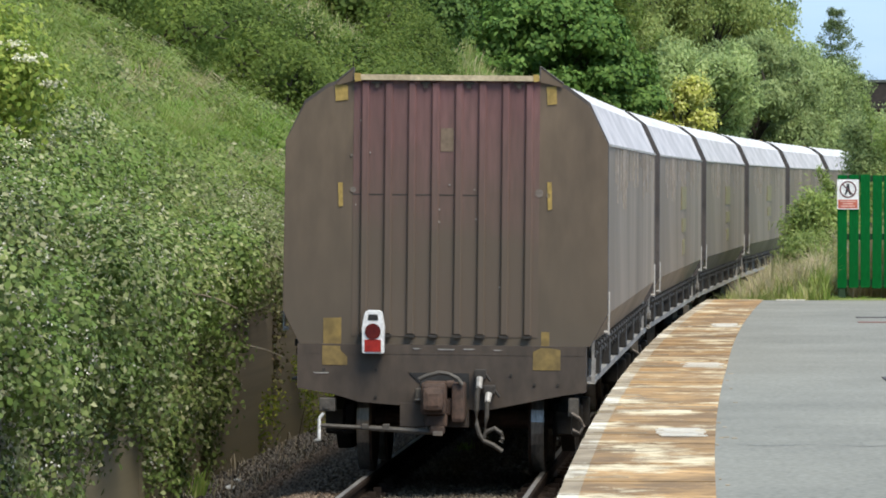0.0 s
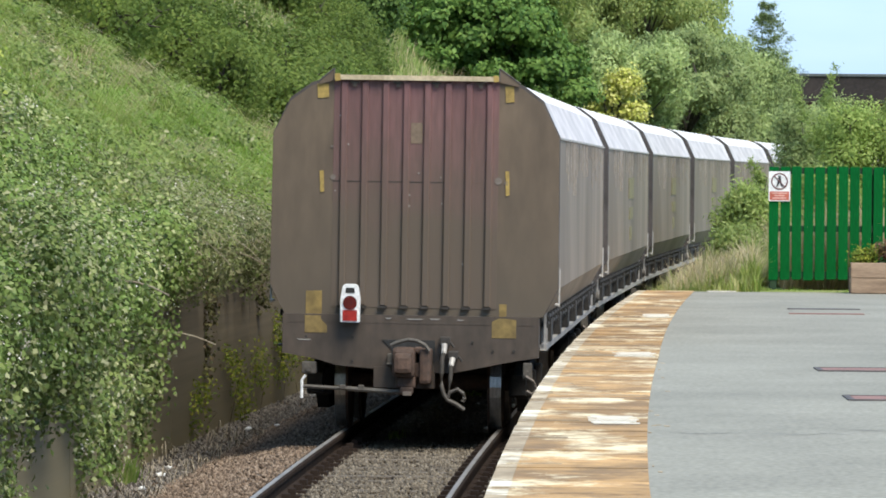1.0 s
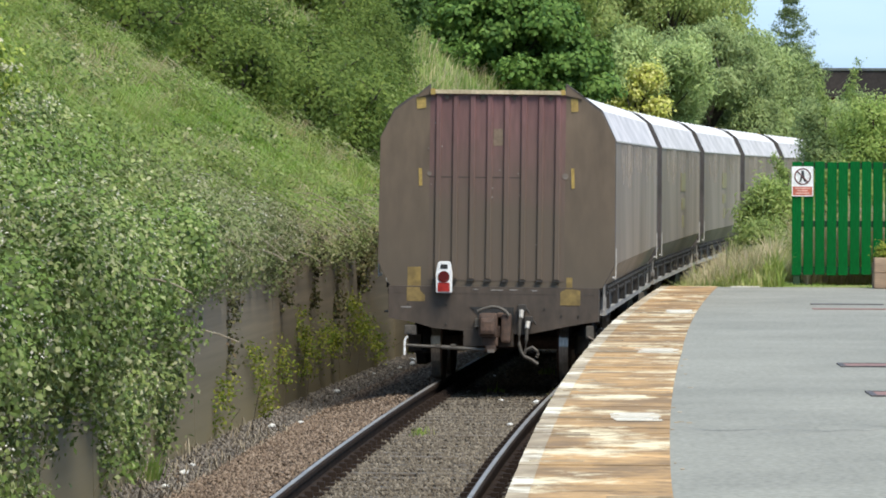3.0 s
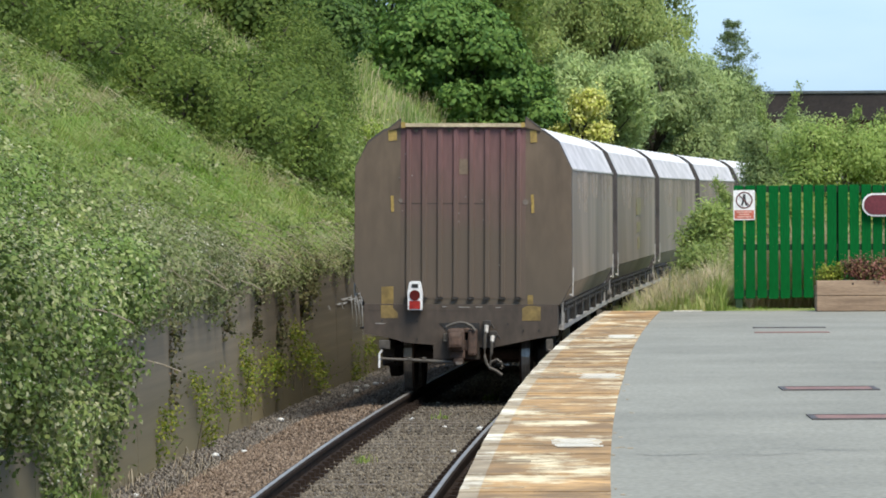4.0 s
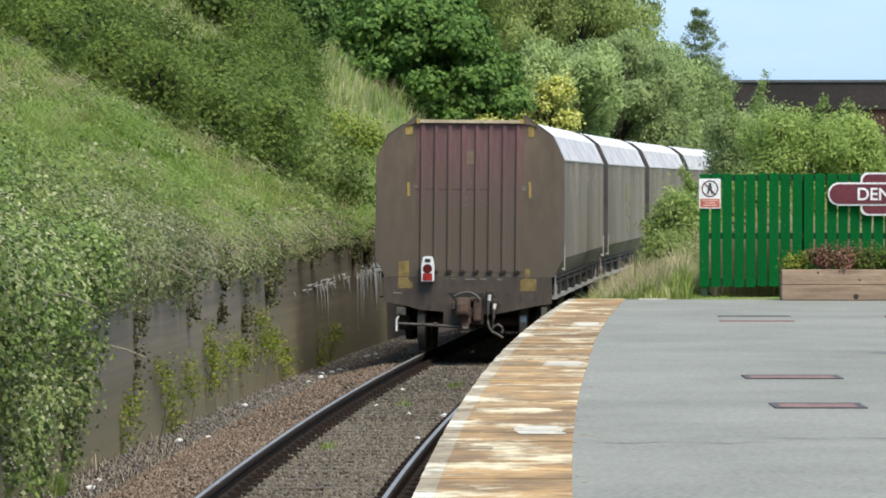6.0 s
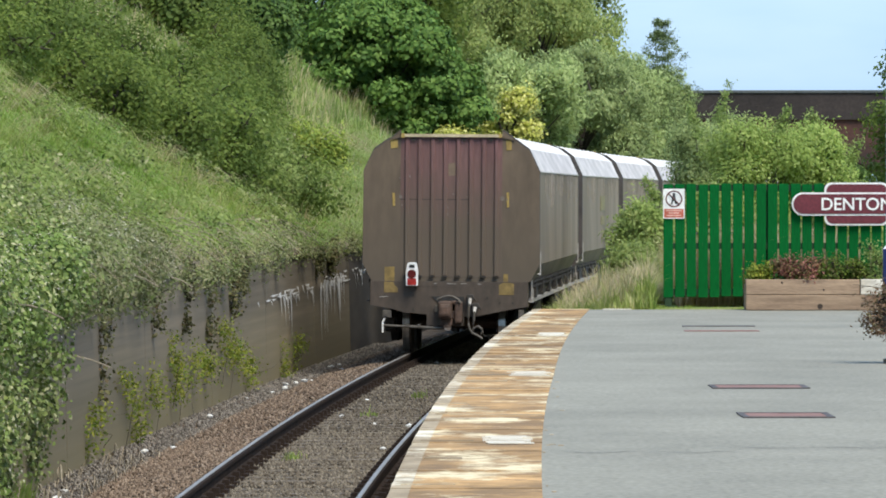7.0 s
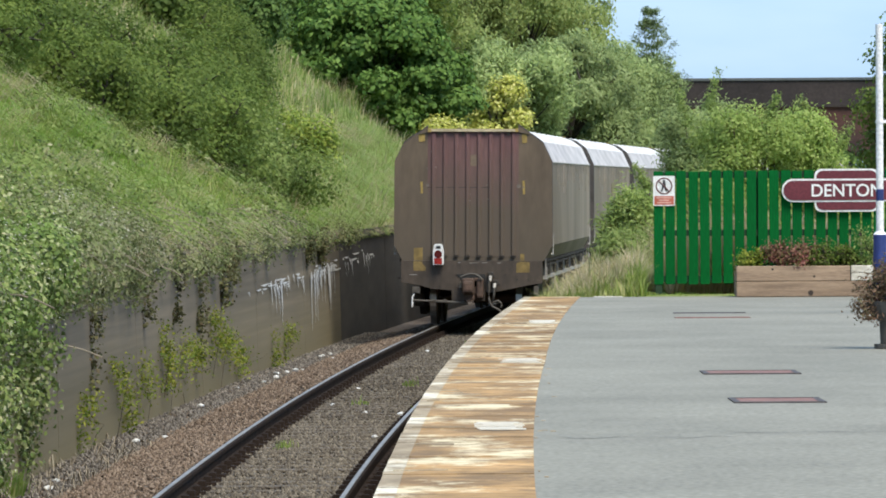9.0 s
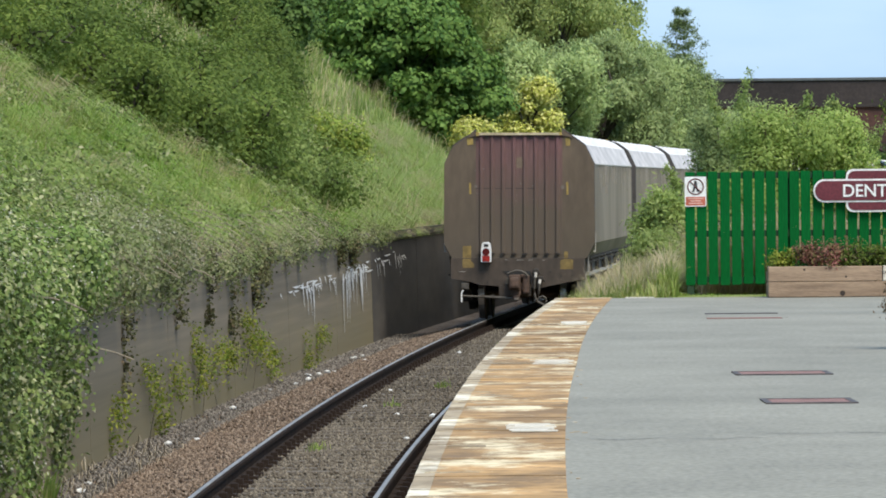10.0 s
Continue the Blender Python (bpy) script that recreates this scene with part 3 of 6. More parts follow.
def build_track():
    head = [(-0.036, -0.012), (-0.03, 0.0), (0.03, 0.0), (0.036, -0.012), (0.034, -0.045), (0.01, -0.055), (0.009, -0.13), (0.07, -0.15), (0.07, -0.159), (-0.07, -0.159), (-0.07, -0.15), (-0.009, -0.13), (-0.01, -0.055), (-0.034, -0.045)]
    for side in (-1, 1):
        r = new("rail")
        tagged(r, "rusty steel running rail with a bright worn head", "rail", "rails of the track")
        sweep("rail_web", [(side * 0.753 + o, RAIL - 0.003 + z) for o, z in head], steps(-30, 300, 1.5), M["rail"], r)
        sweep("running_surface", [(side * 0.753 + o, RAIL + z) for o, z in ((-0.020, -0.004), (-0.018, 0.002), (0.018, 0.002), (0.020, -0.004))], steps(-30, 300, 1.5), M["railtop"], r, "bright worn head")
    bm = bmesh.new()
    box(bm, -1.27, 1.27, -0.125, 0.125, -0.13, 0.0, 0.012)
    me = bpy.data.meshes.new("sleeper")
    bm.to_mesh(me)
    bm.free()
    me.materials.append(M["sleeper"])
    bm = bmesh.new()
    box(bm, -0.19, 0.19, -0.09, 0.09, 0.0, 0.035)
    box(bm, -0.15, -0.085, -0.05, 0.05, 0.03, 0.085)
    box(bm, 0.085, 0.15, -0.05, 0.05, 0.03, 0.085)
    chair = bpy.data.meshes.new("rail_chair")
    bm.to_mesh(chair)
    bm.free()
    chair.materials.append(M["rail"])
    y, rng = 36.0, random.Random(2)
    while y < 150:
        s = slope(y)
        o = new("sleeper", me)
        o.matrix_basis = Matrix.Translation(along(y, 0, -1.078 + rng.uniform(-0.006, 0.006))) @ pose(0, 0, 0, 0, 0, -math.degrees(math.atan(s)) + rng.uniform(-0.4, 0.4))
        tagged(o, "weathered timber sleeper half buried in ballast", "sleeper", "sleepers of the track")
        for side in (-0.753, 0.753):
            c = new("rail_chair", chair)
            c.parent = o
            c.location = (side, 0, 0)
        y += 0.70


def stones(name, n, y0, y1, offs, zf, size, material, label, seed):
    rng = np.random.default_rng(seed)
    yy = rng.uniform(y0, y1, n)
    oo = rng.uniform(offs[0], offs[1], n)
    p = np.array([along(a, b, zf(a, b)) for a, b in zip(yy, oo)])
    base = np.array([[1, 0, 0], [0, 1, 0], [-1, 0, 0], [0, -1, 0], [0, 0, 1], [0, 0, -1]], float)
    v = p[:, None, :] + base[None] * rng.uniform(0.5, 1.2, (n, 6, 1)) * size * rng.uniform(0.6, 1.3, (n, 1, 3)) + rng.normal(size=(n, 6, 3)) * size * 0.15
    tri = np.array([[0, 1, 4], [1, 2, 4], [2, 3, 4], [3, 0, 4], [1, 0, 5], [2, 1, 5], [3, 2, 5], [0, 3, 5]])
    me = bpy.data.meshes.new(name)
    me.vertices.add(n * 6)
    me.vertices.foreach_set("co", v.astype(np.float32).ravel())
    ids = (tri[None] + (np.arange(n) * 6)[:, None, None]).reshape(-1).astype(np.int32)
    me.loops.add(len(ids))
    me.loops.foreach_set("vertex_index", ids)
    me.polygons.add(n * 8)
    me.polygons.foreach_set("loop_start", np.arange(0, n * 24, 3, dtype=np.int32))
    me.update(calc_edges=True)
    tagged(link_mesh(name, me, material), label, "ballast", kind="stuff")


def build_ballast():
    def bed(y, o):
        a = abs(o)
        if o < -1.3:
            t = min(1.0, (-o - 1.3) / 0.9)
            return -1.07 * (1 - t) + (CESS + 0.04) * t
        return -1.07 if a > 0.9 else -1.08
    stones("ballast_stones", 19000, 38, 62, (-2.5, -0.72), bed, 0.021, M["stones"], "brown and grey crushed stone ballast", 1)
    stones("ballast_stones", 15000, 62, 105, (-2.6, -0.72), bed, 0.026, M["stones"], "brown and grey crushed stone ballast", 2)
    stones("ballast_stones", 16000, 38, 62, (-0.72, 1.3), bed, 0.022, M["stones_dark"], "grimy dark crushed stone between the rails", 5)
    stones("ballast_stones", 14000, 62, 105, (-0.72, 1.5), bed, 0.026, M["stones_dark"], "grimy dark crushed stone between the rails", 6)
    stones("cess_litter", 11000, 44, 105, (-2.72, -2.0), lambda y, o: CESS + 0.06, 0.025, M["litter"], "grey stone litter along the foot of the wall", 3)


def build_platform():
    P = new("platform")
    tagged(P, "station platform with grey asphalt and worn yellow coping slabs", "platform", kind="structure")
    y0, y1 = -25.0, 77.0
    edge = lambda y: 1.49 + (max(y, 22) - 50) * 0.0032
    inner = lambda y: 2.36 - 0.11 * min(1.0, max(0.0, (49 - y) / 21))
    ys = steps(y0, y1, 1.0)
    bm = bmesh.new()
    tops = [along(y, inner(y), -0.006) for y in ys]
    a = [bm.verts.new(p) for p in tops]
    b = [bm.verts.new((16.0, p.y + 1.0 if i < len(tops) - 1 else 77.2, -0.006)) for i, p in enumerate(tops)]
    c = [bm.verts.new((p.x, p.y, -1.5)) for p in tops]
    d = [bm.verts.new((q.co.x, q.co.y, -1.5)) for q in b]
    for i in range(len(a) - 1):
        bm.faces.new((a[i], b[i], b[i + 1], a[i + 1]))
        bm.faces.new((c[i], a[i], a[i + 1], c[i + 1]))
        bm.faces.new((b[i], d[i], d[i + 1], b[i + 1]))
    bm.faces.new((a[0], c[0], d[0], b[0]))
    bm.faces.new((a[-1], b[-1], d[-1], c[-1]))
    bmesh.ops.recalc_face_normals(bm, faces=bm.faces[:])
    part("asphalt", bm, M["tarmac"], P, "smooth grey asphalt surface")
    for nm, da, za, zb, mm in (("platform_wall", 0.10, -1.5, -0.16, "brick"), ("sub_edge", 0.02, -0.16, -0.085, "nosing")):
        bm = bmesh.new()
        rows = [[bm.verts.new(along(y, o, z)) for o, z in ((edge(y) + da, za), (edge(y) + da, zb), (inner(y) - 0.003, zb), (inner(y) - 0.003, za))] for y in ys]
        for r, s in zip(rows, rows[1:]):
            for k in range(4):
                bm.faces.new((r[k], r[(k + 1) % 4], s[(k + 1) % 4], s[k]))
        bm.faces.new(rows[0][::-1])
        bm.faces.new(rows[-1])
        bmesh.ops.recalc_face_normals(bm, faces=bm.faces[:])
        part(nm, bm, M[mm], P)
    # a white line at the far end of the asphalt
    bm = bmesh.new()
    box(bm, 2.55, 2.95, 76.75, 77.0, -0.008, 0.004)
    part("end_mark", bm, M["white_paint"], P)
    rng = random.Random(7)
    y = -12.0
    while y < 76.9:
        ln = 0.62
        yb = min(y + ln, 77.0)
        z = rng.uniform(-0.004, 0.004)
        jut = rng.uniform(-0.0015, 0.0015)
        for nm, da, db, mm in (("coping_slab", 0.111, None, M["slab"]), ("nosing_stone", jut, 0.11, M["nosing"])):
            bm = bmesh.new()
            g = 0.006
            far = lambda q: inner(q) if db is None else edge(q) + db
            cor = [along(y + g, edge(y) + da, 0), along(y + g, far(y), 0), along(yb - g, far(yb), 0), along(yb - g, edge(yb) + da, 0)]
            top = [bm.verts.new((p.x, p.y, z)) for p in cor]
            bot = [bm.verts.new((p.x, p.y, -0.083)) for p in cor]
            bm.faces.new(top)
            bm.faces.new(bot[::-1])
            for i in range(4):
                j = (i + 1) % 4
                bm.faces.new((top[i], bot[i], bot[j], top[j]))
            bmesh.ops.recalc_face_normals(bm, faces=bm.faces[:])
            part(nm, bm, mm, P)
        y = yb
    # worn white marks on the slabs
    for x, yy, w, ln in ((1.50, 63.0, 0.24, 1.5), (0.98, 49.3, 0.34, 1.3), (0.57, 36.0, 0.26, 1.1)):
        bm = bmesh.new()
        n = 8
        for i in range(n):
            box(bm, x - w / 2 + rng.uniform(-0.04, 0.04), x + w / 2 + rng.uniform(-0.04, 0.04), yy - ln / 2 + ln * i / n, yy - ln / 2 + ln * (i + rng.uniform(0.3, 0.8)) / n, 0.0, 0.007)
        part("white_mark", bm, M["white_paint"], P, "worn white paint mark")
    # streaks of old paint on the slabs, flecks on the asphalt beside them, a long crack
    for k in range(36):
        yy = rng.uniform(27, 76)
        o0 = edge(yy) + rng.choice([0.0, 0.02, 0.05, 0.12, rng.uniform(0.1, 0.6)])
        ln, wd = rng.uniform(0.12, 0.55) if k % 4 else rng.uniform(0.5, 0.8), rng.uniform(0.02, 0.09)
        o1 = min(o0 + ln, inner(yy) - 0.01)
        bm = bmesh.new()
        cor = [along(yy, o0, 0), along(yy + rng.uniform(-0.02, 0.02), o1, 0), along(yy + wd * rng.uniform(0.4, 1.0), o1, 0), along(yy + wd, o0 + 0.02, 0)]
        top = [bm.verts.new((p.x, p.y, 0.0065)) for p in cor]
        bot = [bm.verts.new((p.x, p.y, -0.006)) for p in cor]
        bm.faces.new(top)
        for i in range(4):
            bm.faces.new((top[i], bot[i], bot[(i + 1) % 4], top[(i + 1) % 4]))
        bmesh.ops.recalc_face_normals(bm, faces=bm.faces[:])
        part("paint_streak", bm, M["nosing"], P)
    for k in range(12):
        yy = rng.uniform(26, 48)
        o0 = inner(yy) + abs(rng.gauss(0, 0.06)) + 0.005
        c = along(yy, o0, 0)
        bm = bmesh.new()
        box(bm, c.x, c.x + rng.uniform(0.01, 0.045), c.y, c.y + rng.uniform(0.03, 0.1), -0.012, -0.002)
        part("paint_fleck", bm, M["nosing"], P)
    for x0, x1, yc in ((0.9, 2.0, 34.4), (2.0, 3.6, 35.0)):
        bm = bmesh.new()
        n = 9
        row = [(x0 + (x1 - x0) * i / n, yc + rng.uniform(-0.12, 0.12), rng.uniform(0.01, 0.04)) for i in range(n + 1)]
        lo = [bm.verts.new((x, q, -0.0035)) for x, q, h in row]
        hi = [bm.verts.new((x, q + h, -0.0035)) for x, q, h in row]
        for i in range(n):
            bm.faces.new((lo[i], lo[i + 1], hi[i + 1], hi[i]))
        part("crack", bm, M["crack"], P)
    # inspection covers let into the asphalt
    for x0, x1, ya, yb, fill in ((3.2, 4.08, 64.6, 67.2, "tarmac"), (2.43, 3.24, 45.6, 46.4, "drain_red"), (2.33, 3.0, 39.65, 40.5, "drain_red")):
        t = new("inspection_cover")
        tagged(t, "rusty framed inspection cover set in the asphalt", "manhole cover", "covers in the platform")
        bm = bmesh.new()
        f = 0.05
        fw = 0.3 if fill == "tarmac" else 0.08
        dx = -0.09 if fill == "tarmac" else 0.0
        box(bm, x0 + dx, x1 + dx, ya, ya + fw, -0.02, 0.004)
        part("frame", bm, M["drain_red"] if fill == "tarmac" else M["drain"], t)
        bm = bmesh.new()
        box(bm, x0, x1, yb - fw, yb, -0.02, 0.004)
        part("frame", bm, M["drain"], t)
        for q in ((x0, x0 + f), (x1 - f, x1)):
            bm = bmesh.new()
            box(bm, q[0], q[1], ya + fw, yb - fw, -0.02, 0.003 if fill != "tarmac" else -0.004)
            part("end_bar", bm, M["drain"] if fill != "tarmac" else M["tarmac"], t)
        bm = bmesh.new()
        box(bm, x0 + f, x1 - f, ya + fw, yb - fw, -0.02, 0.001 if fill != "tarmac" else -0.004)
        part("infill", bm, M[fill], t)


# ---------------- coal hopper wagons ----------------
L_WAGON = 17.9
SHELL = [(-0.79, 3.43), (-1.02, 3.355), (-1.22, 3.21), (-1.385, 2.885), (-1.395, 1.43), (-1.25, 1.15), (1.25, 1.15), (1.395, 1.43), (1.385, 2.885), (1.22, 3.21), (1.02, 3.355), (0.79, 3.43)]


def disc(bm, x, y, z, r, t, seg=20):
    tube(bm, (x, y, z), (x, y - t, z), r, r, seg)


def build_wagon():
    """Origin at the rear end, on the rails; the wagon runs towards +y."""
    W = new("hopper_wagon")
    tagged(W, "long weathered grey coal hopper wagon with pale upper sides", "hopper wagon", "wagons of the coal train")
    L = L_WAGON - 0.55
    LB = L - 1.2
    # side sheets, one mesh a face of the body, between the end frames
    for k in range(len(SHELL) - 1):
        (xa, za), (xb, zb) = SHELL[k], SHELL[k + 1]
        za, zb = za + (0.028 if za > 3 else 0), zb + (0.028 if zb > 3 else 0)
        if k == 5:
            continue
        kk = k if k < 5 else 10 - k
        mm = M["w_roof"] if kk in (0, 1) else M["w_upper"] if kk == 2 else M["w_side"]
        bm = bmesh.new()
        nx, nz = (zb - za), -(xb - xa)
        h = math.hypot(nx, nz)
        sgn = 1 if (nx * (xa + xb) + nz * ((za + zb) - 4.4)) < 0 else -1
        nx, nz = nx / h * 0.012 * sgn, nz / h * 0.012 * sgn
        seg = 18
        rows = []
        for i in range(seg + 1):
            y = 0.28 + (LB - 0.28) * i / seg
            dent = 0.014 if kk in (0, 1) and i % 2 else 0.0
            c = [(xa, y, za - dent), (xb, y, zb - dent), (xb + nx, y, zb + nz - dent), (xa + nx, y, za + nz - dent)]
            rows.append([bm.verts.new(q) for q in c])
        for r, s in zip(rows, rows[1:]):
            for j in range(4):
                bm.faces.new((r[j], r[(j + 1) % 4], s[(j + 1) % 4], s[j]))
        bm.faces.new(rows[0][::-1])
        bm.faces.new(rows[-1])
        bmesh.ops.recalc_face_normals(bm, faces=bm.faces[:])
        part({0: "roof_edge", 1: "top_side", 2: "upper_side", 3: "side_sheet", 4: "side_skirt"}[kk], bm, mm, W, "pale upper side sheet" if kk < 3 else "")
    # gutter angle between side and upper side
    for s in (-1, 1):
        bm = bmesh.new()
        box(bm, s * 1.387 - 0.012, s * 1.387 + 0.012, 0.28, LB, 2.87, 2.89)
        part("gutter_angle", bm, M["w_grey"], W)
    rng = random.Random(23)
    for s in (-1, 1):
        bm = bmesh.new()
        for i in range(34):
            y, ln, wd = rng.uniform(0.35, LB - 0.3), rng.uniform(0.08, 0.55), rng.uniform(0.03, 0.12)
            x = s * 1.397
            q = [(x, y, 2.868), (x, y + wd, 2.868), (x + s * ln * 0.006, y + wd * 0.7, 2.868 - ln), (x + s * ln * 0.006, y + wd * 0.5, 2.868 - ln * 1.05)]
            v = [bm.verts.new(c) for c in q] + [bm.verts.new((c[0] - s * 0.008, c[1], c[2])) for c in q]
            for f in ((0, 1, 2, 3), (0, 4, 5, 1), (1, 5, 6, 2), (2, 6, 7, 3), (3, 7, 4, 0)):
                bm.faces.new([v[j] for j in f])
        bmesh.ops.recalc_face_normals(bm, faces=bm.faces[:])
        part("rain_stain", bm, M["drip"], W, "pale rain stain below the gutter")["kind"] = "stuff"
        bm = bmesh.new()
        for k, (y0, y1, z0, z1) in enumerate(((7.5, 9.3, 2.2, 2.5), (7.8, 9.2, 1.9, 2.08), (8.1, 8.9, 1.6, 1.8))):
            box(bm, min(s * 1.392, s * 1.402), max(s * 1.392, s * 1.402), y0, y1, z0, z1)
        part("side_lettering", bm, M["emblem"], W, "faded yellow bars of lettering")
    # hopper floor inside, so that the open top has depth
    bm = bmesh.new()
    prism(bm, [(-0.8, 3.0), (-1.2, 2.85), (-1.25, 1.2), (1.25, 1.2), (1.2, 2.85), (0.8, 3.0)], 0.4, LB - 0.1)
    part("hopper_lining", bm, M["w_dark"], W)
    # end frames and end plates
    for y0, nm in ((0.16, "rear"), (LB, "front")):
        bm = bmesh.new()
        prism(bm, [(x * 1.004, z + (0.032 if z > 3 else 0.01 if z > 2 else 0)) for x, z in SHELL][::-1], y0, y0 + 0.12)
        part("end_frame", bm, M["w_edge"], W, "dark end frame")
    bm = bmesh.new()
    prism(bm, SHELL[::-1], 0.12, 0.16)
    part("end_plate", bm, M["w_end"], W, "dusty brown end plate")
    bm = bmesh.new()
    prism(bm, [(-0.80, 3.425), (-0.80, 2.436), (0.80, 2.436), (0.80, 3.425)], 0.115, 0.12)
    part("upper_end_panel", bm, M["w_ribbed"], W, "faded maroon upper panel")
    bm = bmesh.new()
    prism(bm, [(-0.80, 2.434), (-0.80, 1.22), (0.80, 1.22), (0.80, 2.434)], 0.1155, 0.12)
    part("lower_end_panel", bm, M["w_ribbed"], W)
    bm = bmesh.new()
    prism(bm, [(-0.8, 2.441), (-0.8, 2.431), (0.3, 2.431), (0.34, 2.441)], 0.1135, 0.117)
    part("seam", bm, M["w_dark"], W)
    for i in range(8):
        x = -0.70 + 0.2014 * i
        for z0, z1, mm in ((1.235, 3.405, M["w_ribbed"]),):
            bm = bmesh.new()
            prism(bm, [(x - 0.034, z1), (x - 0.034, z0), (x + 0.034, z0), (x + 0.034, z1)], 0.086, 0.116)
            bmesh.ops.bevel(bm, geom=[e for e in bm.edges if abs(e.verts[0].co.y - 0.086) < 1e-4 and abs(e.verts[1].co.y - 0.086) < 1e-4], offset=0.012, segments=1, affect="EDGES")
            part("rib", bm, mm, W)
            if z0 < 2:
                bm = bmesh.new()
                prism(bm, [(x - 0.045, 1.236), (x - 0.03, 1.212), (x + 0.03, 1.212), (x + 0.045, 1.236)], 0.06, 0.116)
                part("rib_foot", bm, M["w_dark"], W)
    bm = bmesh.new()
    prism(bm, [(-0.795, 3.465), (-0.795, 3.418), (0.795, 3.418), (0.795, 3.465)], 0.055, 0.13)
    part("top_rail", bm, M["pale"], W, "pale worn top rail")
    for s in (-1, 1):
        bm = bmesh.new()
        top, tip = (3.545, 1.0) if s > 0 else (3.525, 0.95)
        o = [(s * 0.80, top), (s * 0.80, 3.41), (s * (tip - 0.01), 3.37), (s * tip, 3.40)]
        prism(bm, o if s < 0 else o[::-1], 0.09, 0.118)
        part("corner_plate", bm, M["w_end"], W, "thin brown corner gusset")
        bm = bmesh.new()
        tube(bm, (s * 0.80, 0.09, 3.42), (s * 0.80, 0.09, top), 0.007)
        tube(bm, (s * 0.80, 0.09, top), (s * tip, 0.09, 3.40), 0.007)
        part("gusset_edge", bm, M["w_edge"], W)
    for x in (-0.60, -0.18, 0.19, 0.62):
        bm = bmesh.new()
        box(bm, x - 0.045, x + 0.045, 0.09, 0.118, 3.385, 3.405, 0.004)
        disc(bm, x, 0.1, 3.37, 0.022, 0.012, 8)
        part("lifting_lug", bm, M["w_head"], W)
    for x, z, r in ((-0.80, 2.475, 0.026), (0.80, 2.46, 0.036), (0.88, 2.44, 0.02), (-0.815, 2.77, 0.012)):
        bm = bmesh.new()
        disc(bm, x, 0.117, z, r, 0.005, 9)
        part("smudge", bm, M["smudge"], W, "pale grey smudge")
    for x0, x1, z0, z1, mm in ((-0.965, -0.85, 3.235, 3.375, "yellow"), (0.855, 0.945, 3.215, 3.375, "yellow"), (-0.93, -0.885, 2.325, 2.535, "yellow"), (0.868, 0.912, 2.315, 2.555, "yellow"), (-0.795, -0.735, 3.40, 3.475, "yellow"), (0.74, 0.795, 3.41, 3.475, "yellow")):
        bm = bmesh.new()
        y = 0.05 if z1 > 3.4 else 0.112
        prism(bm, [(x0, z1), (x0 + 0.008, z0), (x1, z0 + 0.01), (x1 - 0.006, z1)], y, y + 0.004)
        part("yellow_patch", bm, M[mm], W, "faded yellow paint patch")
    for o, y in (([(-1.045, 1.37), (-1.045, 1.145), (-0.89, 1.145), (-0.89, 1.375)], 0.116), ([(-1.045, 1.135), (-1.045, 0.97), (-0.83, 0.97), (-0.83, 1.04), (-0.89, 1.10), (-0.89, 1.135)], 0.036), ([(0.83, 1.27), (0.83, 1.145), (0.90, 1.145), (0.90, 1.27)], 0.116), ([(0.765, 1.10), (0.765, 0.945), (1.0, 0.945), (1.0, 1.12), (0.90, 1.135), (0.83, 1.135)], 0.036)):
        bm = bmesh.new()
        prism(bm, o, y, y + 0.006)
        part("yellow_patch", bm, M["yellow_low"], W, "grimy yellow paint patch")
    bm = bmesh.new()
    prism(bm, [(-0.05, 3.01), (-0.05, 2.81), (0.06, 2.81), (0.06, 3.01)], 0.111, 0.116)
    part("number_panel", bm, M["patch"], W, "faded buff paint patch")
    rng = random.Random(11)
    for i in range(12):
        x, z = rng.uniform(-0.8, 0.8), rng.uniform(1.5, 3.1)
        bm = bmesh.new()
        disc(bm, x, 0.118, z, rng.uniform(0.005, 0.010), 0.012, 6)
        part("bolt", bm, M["w_grey"], W)
    # headstock
    bm = bmesh.new()
    prism(bm, [(-1.26, 1.1495), (-1.26, 0.77), (-0.95, 0.72), (-0.72, 0.655), (-0.36, 0.63), (-0.36, 0.60), (0.20, 0.60), (0.40, 0.60), (1.0, 0.725), (1.22, 0.76), (1.22, 1.1495)], 0.04, 0.34)
    part("headstock", bm, M["w_head"], W, "dusty brown headstock plate")
    bm = bmesh.new()
    prism(bm, [(-1.2, 1.078), (-1.2, 1.068), (1.2, 1.068), (1.2, 1.078)], 0.0375, 0.05)
    part("weld_seam", bm, M["w_head"], W)
    for x0, x1, z in ((-0.27, -0.2, 1.117), (-0.06, 0.1, 1.112), (0.16, 0.27, 1.116), (0.42, 0.5, 1.11), (-1.12, -0.98, 0.9)):
        bm = bmesh.new()
        prism(bm, [(x0, z + 0.006), (x0 + 0.02, z - 0.004), (x1 - 0.02, z - 0.003), (x1, z + 0.005)], 0.035, 0.042)
        part("scuff", bm, M["scuff"], W, "bare metal scuff")
    for x, z in ((-0.58, 0.93), (-0.58, 0.70), (-1.03, 0.93), (0.58, 0.9), (0.78, 0.82), (0.98, 0.82)):
        bm = bmesh.new()
        disc(bm, x, 0.042, z, 0.014, 0.012, 8)
        part("rivet", bm, M["w_dark"], W)
    # coupler
    C = new("coupler")
    C.parent = W
    bm = bmesh.new()
    box(bm, -0.175, 0.045, -0.30, 0.2, 0.565, 0.845, 0.04)
    box(bm, -0.155, 0.03, -0.40, -0.22, 0.60, 0.80, 0.05)
    part("knuckle", bm, M["rust"], C, "rust-brown cast knuckle")
    bm = bmesh.new()
